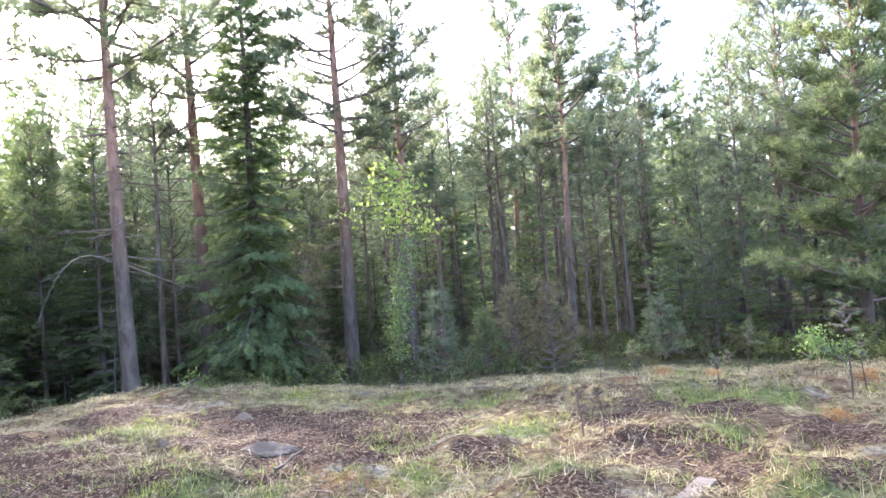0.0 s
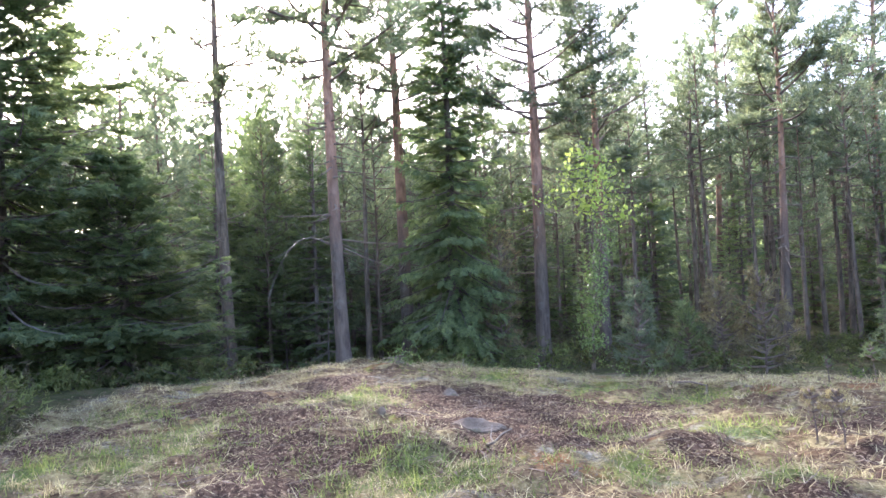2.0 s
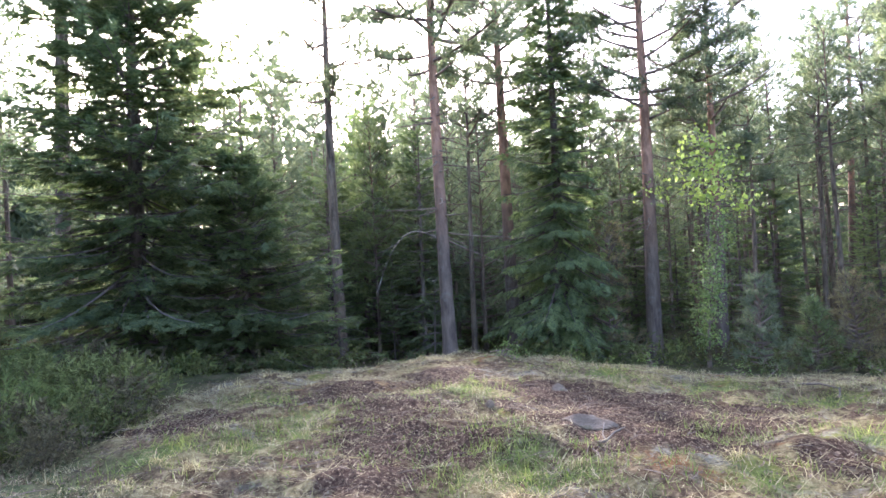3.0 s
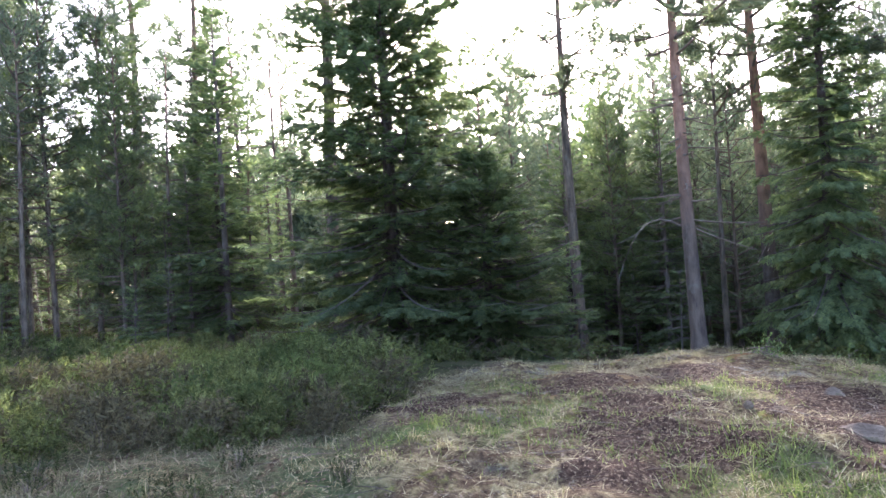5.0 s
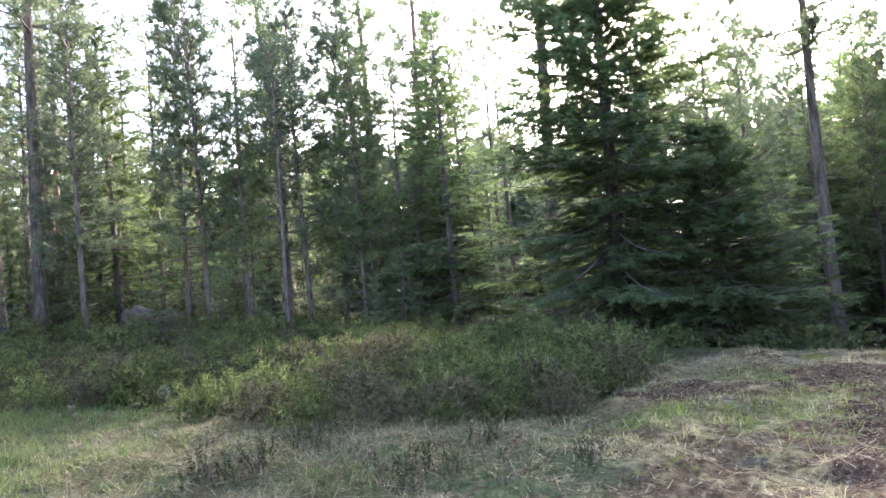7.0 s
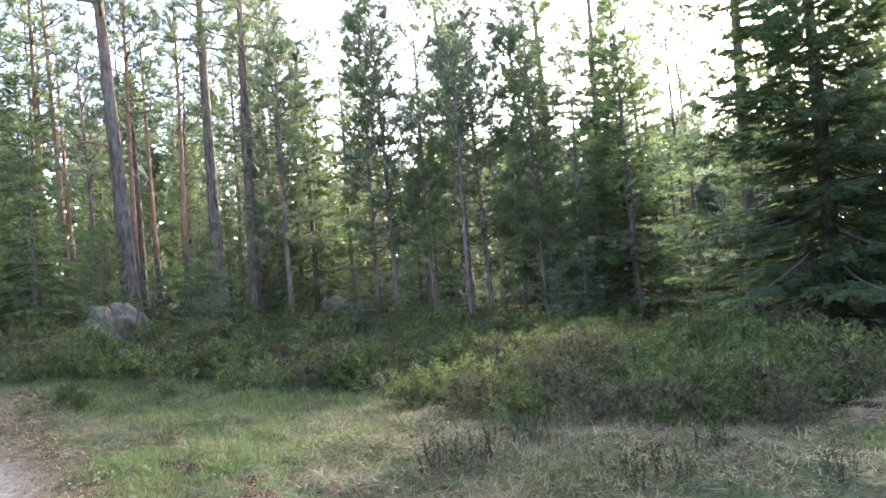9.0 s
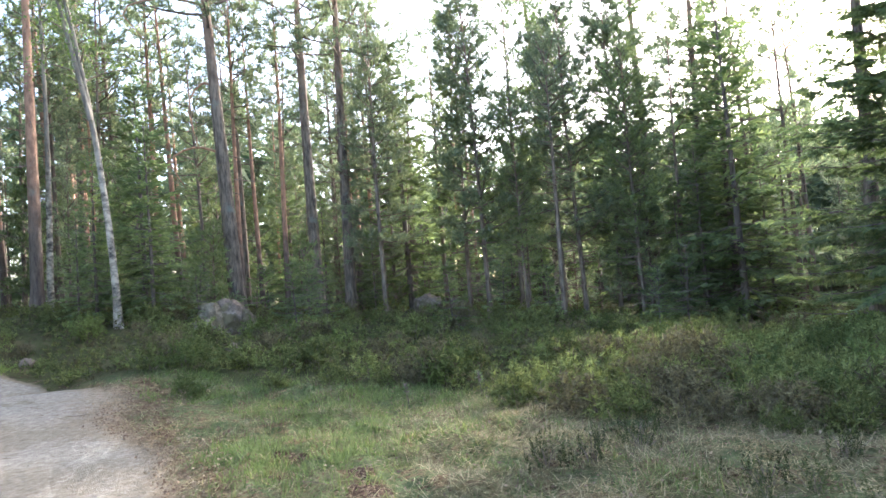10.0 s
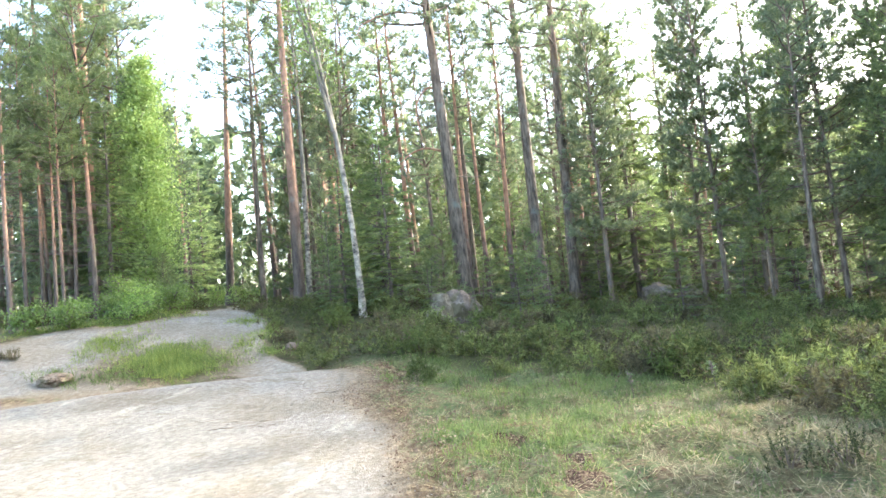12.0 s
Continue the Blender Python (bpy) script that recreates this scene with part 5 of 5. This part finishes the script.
def pebbles():
    """Fine loose gravel on the track."""
    rng = np.random.default_rng(71)
    x, y = polar_points(rng, 16000, (98, 142), (3.8, 14))
    keep = rng.random(len(x)) < gravel_of(x, y) * 0.6
    p = on_land(x[keep], y[keep], 0.004)
    n = len(p)
    ball = np.array([[1, 0, 0], [0, 1, 0], [-1, 0, 0], [0, -1, 0], [0, 0, 0.8], [0, 0, -0.8]])
    face = np.array([[0, 1, 4], [1, 2, 4], [2, 3, 4], [3, 0, 4]])
    size = (0.004 + 0.011 * rng.random(n) ** 6)[:, None, None] * (0.7 + 0.6 * rng.random((n, 1, 3)))
    v = (ball[None] * size + p[:, None] + rng.normal(size=(n, 6, 3)) * 0.001).reshape(-1, 3)
    f = (face[None] + (np.arange(n) * 6)[:, None, None]).reshape(-1, 3)
    tagged(new("gravel", mesh_of("gravel", v, f, M_PEBBLE)), "loose pale grey and brown gravel on the track", "gravel", kind="stuff")


M_PEBBLE = plain("pebbles", (0.23, 0.205, 0.17), (0.13, 0.112, 0.09), 3, bump=0)
pebbles()
M_LITTER = plain("dry_leaves", (0.25, 0.195, 0.12), (0.11, 0.065, 0.04), 3, bump=0, through=0.2)
M_RUST = leafy("rusty_fern", (0.2, 0.1, 0.04), (0.34, 0.18, 0.07), (0.45, 0.27, 0.1), 0.4, glow=1.1)
ground_cover()


# ---------------------------------------------------------------- stones, plank
def rock(name, label, category, x, y, size, seed, sink=0.25, turn=0.0, material=None, group=""):
    """A weathered boulder: a ball cut by random planes and roughened."""
    rng = np.random.default_rng(seed)
    bm = bmesh.new()
    bmesh.ops.create_icosphere(bm, subdivisions=5, radius=1.0)
    cuts = [(Vector(rng.normal(size=3)).normalized(), rng.uniform(0.6, 0.9)) for _ in range(10)]
    for v in bm.verts:
        for n, d in cuts:
            k = v.co.dot(n)
            if k > d:
                v.co -= n * (k - d) * 0.92
        q = v.co * 1.8 + Vector((seed * 3.1, 0, 0))
        v.co *= 1 + 0.16 * noise.noise(q) + 0.1 * noise.noise(q * 2.7) + 0.07 * noise.noise(q * 6) + 0.03 * noise.noise(q * 15)
        near, far = noise.voronoi(v.co * 1.35 + Vector((seed * 1.7, 2.0, 0)) + 0.25 * noise.noise_vector(q))[0][:2]
        v.co *= 1 - 0.11 * max(0.0, 1 - (far - near) / 0.13)
        v.co.z = max(v.co.z, -0.5)
    for v in bm.verts:
        v.co = Vector((v.co.x * size[0] / 2, v.co.y * size[1] / 2, v.co.z * size[2] / 1.4))
    me = bpy.data.meshes.new(name)
    bm.to_mesh(me)
    bm.free()
    me.materials.append(material or M_STONE)
    for p in me.polygons:
        p.use_smooth = True
    ob = tagged(new(name, me), label, category, group)
    ob.matrix_world = Matrix.Translation((x, y, lay(x, y) - sink + 0.5 * size[2] / 1.4)) @ pose(0, 0, 0, 0, 0, turn)
    return ob


def slab(label, x, y, a, b, turn):
    """A thin plate of rock with a broken outline, flush with the litter round it."""
    rng = np.random.default_rng(3)
    bm = bmesh.new()
    n, rings = 40, 7
    reach = [0.82 + 0.2 * noise.noise(Vector((math.cos(k * 6.283 / n) * 1.6, math.sin(k * 6.283 / n) * 1.6, 2.0))) + 0.05 * rng.normal() for k in range(n)]
    c, s = math.cos(radians(turn)), math.sin(radians(turn))
    mid = bm.verts.new((0, 0, 0.022))
    last = None
    for r in range(1, rings + 1):
        row = []
        for k in range(n):
            q, w = k * 6.283 / n, r / rings
            px, py = a * w * reach[k] * math.cos(q), b * w * reach[k] * math.sin(q)
            gx, gy = x + px * c - py * s, y + px * s + py * c
            row.append(bm.verts.new((gx - x, gy - y, lay(gx, gy) - lay(x, y) + (0.014 if r < rings else -0.03) + 0.006 * noise.noise(Vector((px * 9, py * 9, 0))))))
        for k in range(n):
            if last:
                bm.faces.new((last[k], row[k], row[(k + 1) % n], last[(k + 1) % n]))
            else:
                bm.faces.new((mid, row[k], row[(k + 1) % n]))
        last = row
    me = bpy.data.meshes.new("stone")
    bm.to_mesh(me)
    bm.free()
    me.materials.append(M_SLAB)
    ob = tagged(new("stone", me), label, "stone")
    ob.matrix_world = Matrix.Translation((x, y, lay(x, y)))
    return ob


rock("boulder", "large grey granite boulder with moss, in the heather", "boulder", -19.35, -6.45, (1.2, 1.3, 1.05), 21, 0.22, 115, M_STONE)
rock("boulder", "cracked brown mossy block behind a grey boulder", "boulder", -19.8, -6.05, (1.2, 1.1, 1.3), 24, 0.12, 20, M_BOULDER)
rock("boulder", "low brown block leaning on a taller one", "boulder", -19.75, -5.6, (0.75, 0.7, 1.0), 29, 0.12, 50, M_BOULDER)
rock("boulder", "pale boulder with dark moss cap under the trees", "boulder", -25.6, 0.0, (1.7, 1.2, 0.85), 5, 0.06, 40, M_BOULDER)
rock("boulder", "smaller brown boulder beside a pale one", "boulder", -26.2, 1.1, (1.1, 0.9, 0.85), 6, 0.1, 70, M_BOULDER)
rock("stone", "low pale stone at the edge of the track", "stone", -11.45, -12.55, (1.1, 0.75, 0.24), 7, 0.1, 30, M_SLAB)
rock("stone", "small stone half sunk beside the track", "stone", -15.2, -9.15, (0.36, 0.3, 0.22), 8, 0.05, 0, M_BOULDER)
rock("stone", "small grey stone in the grass below the boulder", "stone", -16.4, -5.1, (0.4, 0.34, 0.22), 9, 0.06, 0, M_BOULDER)
slab("flat grey-brown stone slab flush with brown litter", -1.78, 6.2, 0.34, 0.11, 12)
rock("stone", "rounded stone among litter on the mound", "stone", -2.6, 8.0, (0.3, 0.24, 0.13), 11, 0.04, 50, M_SLAB)
rock("stone", "small pale stone in the litter", "stone", -2.95, 6.6, (0.12, 0.1, 0.08), 12, 0.02, 50, M_SLAB)


def plank():
    bm = bmesh.new()
    bmesh.ops.create_cube(bm, size=1.0)
    bmesh.ops.subdivide_edges(bm, edges=[e for e in bm.edges if abs((e.verts[0].co - e.verts[1].co).y) > 0.5], cuts=8)
    for v in bm.verts:
        v.co = Vector((v.co.x * 0.13 + 0.012 * math.sin(v.co.y * 9), v.co.y * 1.5, v.co.z * 0.028 + 0.012 * math.sin(v.co.y * 3)))
    bmesh.ops.bevel(bm, geom=bm.edges[:], offset=0.004, segments=1, affect="EDGES")
    me = bpy.data.meshes.new("plank")
    bm.to_mesh(me)
    bm.free()
    me.materials.append(M_PLANK)
    ob = tagged(new("plank", me), "weathered grey wooden plank lying in the grass", "plank")
    ob.matrix_world = Matrix.Translation((1.2, 4.0, lay(1.68, 4.58) + 0.008)) @ pose(0, 0, 0, 0.0, 0, -42)


plank()


def fallen_branch(label, x, y, lines, radius):
    """A dead branch on the ground; lines: bends of its stem and forks, as steps east and north from its foot."""
    p = Pile()
    for n, line in enumerate(lines):
        pts = np.array([(dx, dy, lay(x + dx, y + dy) - lay(x, y) + radius + lift) for dx, dy, lift in line])
        p.tube(pts, np.linspace(radius, radius * 0.45, len(pts)) * (1 if n == 0 else 0.7), 6)
    ob = tagged(new("fallen_branch", p.mesh("fallen_branch", M_PLANK, True)), label, "branch")
    ob.matrix_world = Matrix.Translation((x, y, lay(x, y)))


fallen_branch("bleached forked dead branch lying on brown litter", -1.55, 5.5, [[(0, 0, 0), (0.03, 0.2, 0.02), (0.06, 0.38, 0.03), (0.13, 0.55, 0.05)], [(0.03, 0.16, 0.02), (-0.02, 0.28, 0.05), (-0.03, 0.42, 0.09)]], 0.013)
fallen_branch("bleached crooked dead branch lying in grass", 0.2, 9.4, [[(0, 0, 0.02), (0.2, -0.16, 0.04), (0.4, -0.38, 0.05)], [(0.39, -0.36, 0.05), (0.38, -0.48, 0.02), (0.37, -0.6, 0.0)]], 0.018)

# ---------------------------------------------------------------- saplings and shrubs
SAPLINGS = [  # x, y, height
    (4.2, 6.97, 1.12), (3.89, 8.68, 0.75), (2.7, 9.61, 0.55), (1.3, 5.83, 0.46), (1.12, 5.9, 0.44), (3.75, 9.0, 0.4), (2.1, 9.4, 0.35),
    (3.05, 7.6, 0.4), (-9.9, -1.0, 0.36), (-10.3, 0.1, 0.4), (4.55, 7.3, 0.6),
]
for n, (x, y, h) in enumerate(SAPLINGS):
    stand(pine("thin young pine seedling with tufted top on open ground", h, 0.004 + 0.005 * h, 0.6, 0.1 * h + 0.04, seed=300 + n, limbs=8, thick=20 if h > 0.42 else 10, dead=0, needles=M_DRYBUSH if y < 6 and x > 0 else M_PINE_LIGHT, size=0.24 if h > 0.42 else 0.18, bend=0.02, group="pine seedlings", name="pine_sapling", category="sapling"), x, y)


def bush(label, x, y, h, reach, needles, seed, name="juniper_bush", limbs=44, thick=22, spire=0.2):
    stand(pine(label, h, 0.02, 0.04, reach, seed=seed, limbs=limbs, thick=thick, dead=0, needles=needles, size=0.62, bend=0.04, group="bushes at the forest edge", name=name, category="bush", spire=spire, trunk=M_TWIG), x, y)


bush("brownish half-dry juniper at the forest edge", 2.1, 13.6, 1.9, 0.62, M_DRYBUSH, 401)
bush("brownish half-dry juniper at the forest edge", 1.4, 13.9, 1.7, 0.55, M_DRYBUSH, 402)
bush("fresh green young juniper at the forest edge", -0.15, 13.6, 1.75, 0.55, M_PINE, 403)
bush("fresh green young juniper at the forest edge", 0.75, 13.9, 1.35, 0.5, M_PINE_LIGHT, 404)
bush("yellowish dry juniper between spruce and pine", -3.5, 16.2, 3.4, 0.9, M_DRYBUSH, 405)
bush("low green pine bush beside the mound", 4.6, 14.2, 1.2, 0.5, M_PINE, 406)
stand(leafy_tree("birch_sapling", "slender birch sapling with pale yellow-green leaves", "sapling", 3.3, 0.02, 0.08, 0.42, (0.01, 0), seed=407, limbs=40, thick=26, material=M_TWIG, leaves=BUSH_SPRAY, size=0.7, leaf=M_PALE), -1.15, 14.6)
for n, (x, y, h) in enumerate(((-2.95, 10.4, 0.42), (-2.3, 10.6, 0.3), (-1.85, 10.5, 0.38), (-0.45, 10.8, 0.45), (1.3, 10.4, 0.4), (-0.2, 10.4, 0.3))):
    stand(leafy_tree("seedling", "small green seedling on the crest of the mound", "seedling", h * 0.75, 0.004, 0.35, 0.06, seed=440 + n, limbs=4, thick=8, material=M_TWIG, leaves=BUSH_SPRAY, size=0.28, group="seedlings on the crest", leaf=M_BIRCH), x, y)
stand(leafy_tree("rowan_bush", "low spreading green bush on the mound", "bush", 0.12, 0.006, 0.1, 0.3, seed=450, limbs=10, thick=6, material=M_TWIG, leaves=BUSH_SPRAY, size=0.4, flat=0.8), -3.98, 9.9)
stand(leafy_tree("rowan_bush", "bright green leafy bush on the mound", "bush", 0.4, 0.01, 0.1, 0.32, seed=408, limbs=11, thick=8, material=M_TWIG, leaves=BUSH_SPRAY, size=0.6), 5.4, 10.0)
stand(leafy_tree("rowan_bush", "bright green leafy bush on the mound", "bush", 0.32, 0.01, 0.1, 0.32, seed=409, limbs=10, thick=8, material=M_TWIG, leaves=BUSH_SPRAY, size=0.6), 5.5, 9.2)
TRACK_BUSHES = [(-15.9, -14.6, 0.5), (-16.8, -14.9, 0.6), (-17.7, -14.7, 0.6), (-14.6, -15.4, 0.4), (-17.3, -15.6, 0.95), (-18.2, -15.5, 0.8), (-18.9, -15.2, 0.7), (-16.2, -15.6, 0.6), (-15.2, -15.9, 0.45), (-14.0, -16.2, 0.5), (-17.6, -16.2, 1.3), (-30.5, -20.6, 1.0), (-32.0, -20.4, 0.9), (-28.8, -20.9, 0.8)]
for n, (x, y, h) in enumerate(TRACK_BUSHES):
    stand(leafy_tree("leafy_bush", "fresh green leafy bush beside the track", "bush", h, 0.012, 0.08, 0.75, seed=420 + n, limbs=22, thick=18, material=M_TWIG, leaves=BUSH_SPRAY, size=0.8, group="bushes along the track", leaf=M_BIRCH), x, y)

# heather and bilberry shrubs that stand out from the belt: x, y, size, kind
SHRUBS = [
    (-9.19, 0.45, 1.02, "green"), (-8.47, 1.02, 0.95, "dry"), (-7.73, 1.46, 0.92, "green"), (-7.45, 1.98, 0.92, "dry"), (-9.5, 1.3, 1.09, "green"), (-8.6, 2.0, 1.02, "dry"), (-10.2, 0.9, 1.02, "green"),
    (-6.88, 2.79, 0.78, "dry"), (-6.66, 3.37, 0.85, "green"), (-6.26, 3.84, 0.78, "dry"), (-7.0, 5.08, 0.82, "green"), (-7.6, 3.6, 0.99, "green"), (-7.4, 4.3, 0.95, "dry"), (-8.3, 4.4, 1.02, "green"), (-8.91, 2.53, 0.95, "green"), (-7.28, 2.87, 0.82, "green"),
    (-6.6, 2.58, 0.54, "green"), (-6.78, 3.19, 0.61, "dry"), (-11.6, -1.0, 0.68, "dry"), (-12.08, -1.34, 0.68, "green"), (-12.09, -3.36, 0.61, "green"), (-12.3, -2.36, 0.75, "green"), (-12.25, -4.84, 0.68, "berry"), (-13.8, -0.9, 0.61, "green"),
    (-18.2, -5.9, 0.48, "green"), (-18.5, -6.8, 0.54, "dry"), (-14.4, -4.4, 0.68, "green"), (-14.2, -3.0, 0.68, "dry"), (-8.05, 4.87, 0.88, "green"), (-9.1, 3.4, 1.02, "dry"), (-10.4, 2.2, 1.02, "green"),
    (-15.3, -8.9, 0.5, "green"), (-15.9, -9.6, 0.55, "dry"), (-16.7, -10.4, 0.6, "green"), (-17.6, -11.2, 0.6, "green"), (-12.1, -14.5, 0.5, "dry"), (-18.3, -11.9, 0.6, "dry"),
]
SPRIGS = [  # low clumps of single upright heather shoots in the dry grass: x, y, size
    (-6.29, 0.19, 0.6), (-6.22, 0.58, 0.62), (-6.57, 1.15, 0.55), (-5.28, 1.65, 0.55), (-5.0, 1.85, 0.5), (-4.45, 2.0, 0.42), (-4.64, 2.9, 0.45), (-5.05, 1.5, 0.42),
    (-7.01, 1.29, 0.6), (-5.6, 2.5, 0.5),
]
shrub_rng = np.random.default_rng(9)
WORDS = {"green": "dark green heather shrub standing out from the grass", "dry": "brownish half-dry heather shrub beside the grass", "berry": "small fresh green bilberry shrub in dry grass"}
for x, y, size, kind in SHRUBS:
    heather_shrub(WORDS[kind], x, y, size, kind, shrub_rng.uniform(0, 360))
    heather_shrub(WORDS[kind], x + shrub_rng.uniform(-0.3, 0.3), y + shrub_rng.uniform(-0.3, 0.3), size * 0.75, kind, shrub_rng.uniform(0, 360))


def sprig_mesh(seed, shoots=20):
    """Upright heather shoots, each a thin stem set with short leaves."""
    rng = np.random.default_rng(seed)
    places, ways = [], []
    for _ in range(shoots):
        foot, lean, tall = np.append(rng.normal(size=2) * [0.3, 0.16], 0.0), np.append(rng.normal(size=2) * 0.16, 1.0), 0.26 + 0.36 * rng.random()
        for step in np.linspace(0.25, 1.0, 7):
            places.append(foot + lean * tall * step)
            ways.append(lean + rng.normal(size=3) * 0.25)
    v, f = spread_out(rng, HEATH_SPRAY * 0.72, np.array(places), np.array(ways), 0.6 + 0.5 * rng.random(len(places)))
    return mesh_of("foliage", v, f, M_SHOOT)


SPRIG_MESHES = [(sprig_mesh(81 + n), stems_mesh(85 + n, 0.42, 0.34, 14)) for n in range(3)]
for n, (x, y, size) in enumerate(SPRIGS):
    clump = tagged(new("heather_shrub"), "sparse clump of upright dark heather shoots in dry grass", "shrub", "heather shoots in the grass")
    part("foliage", SPRIG_MESHES[n % 3][0], clump, kind="stuff")
    part("stem_wood", SPRIG_MESHES[n % 3][1], clump, kind="stuff")
    clump.matrix_world = Matrix.Translation((x, y, lay(x, y) - 0.02)) @ pose(0, 0, 0, 0, 0, shrub_rng.uniform(0, 360)) @ Matrix.Diagonal((size, size, size * 0.9, 1))
for x, y, size in ((2.82, 8.88, 0.32), (3.69, 9.32, 0.3), (5.2, 8.3, 0.4), (3.51, 6.12, 0.28)):
    heather_shrub("rusty orange dry fern tuft on the mound", x, y, size, "rust", 40 * x, "rusty fern tufts")

# rounded shrubs that rise out of the heather belt
belt_rng = np.random.default_rng(12)
made = 0
while made < 150:
    a, d = radians(belt_rng.uniform(52, 118)), belt_rng.uniform(8, 22)
    x, y = -d * math.sin(a), d * math.cos(a)
    if grass_of(np.array(x), np.array(y)) > 0.3 or gravel_of(np.array(x), np.array(y)) > 0.05 or mound_of(np.array(x), np.array(y)) > 0.3 or math.hypot(x + 19.3, y + 6.1) < 1.3 or math.hypot(x + 24.5, y) < 2:
        continue
    kind = ("green", "green", "green", "green", "dry", "dry", "berry")[int(belt_rng.integers(7))]
    heather_shrub({"green": "rounded green heather shrub in the heather belt", "dry": "brown half-dry shrub in the heather belt", "berry": "fresh green bilberry shrub in the heather belt"}[kind], x, y, belt_rng.uniform(0.8, 1.3), kind, belt_rng.uniform(0, 360), "shrubs of the heather belt")
    made += 1
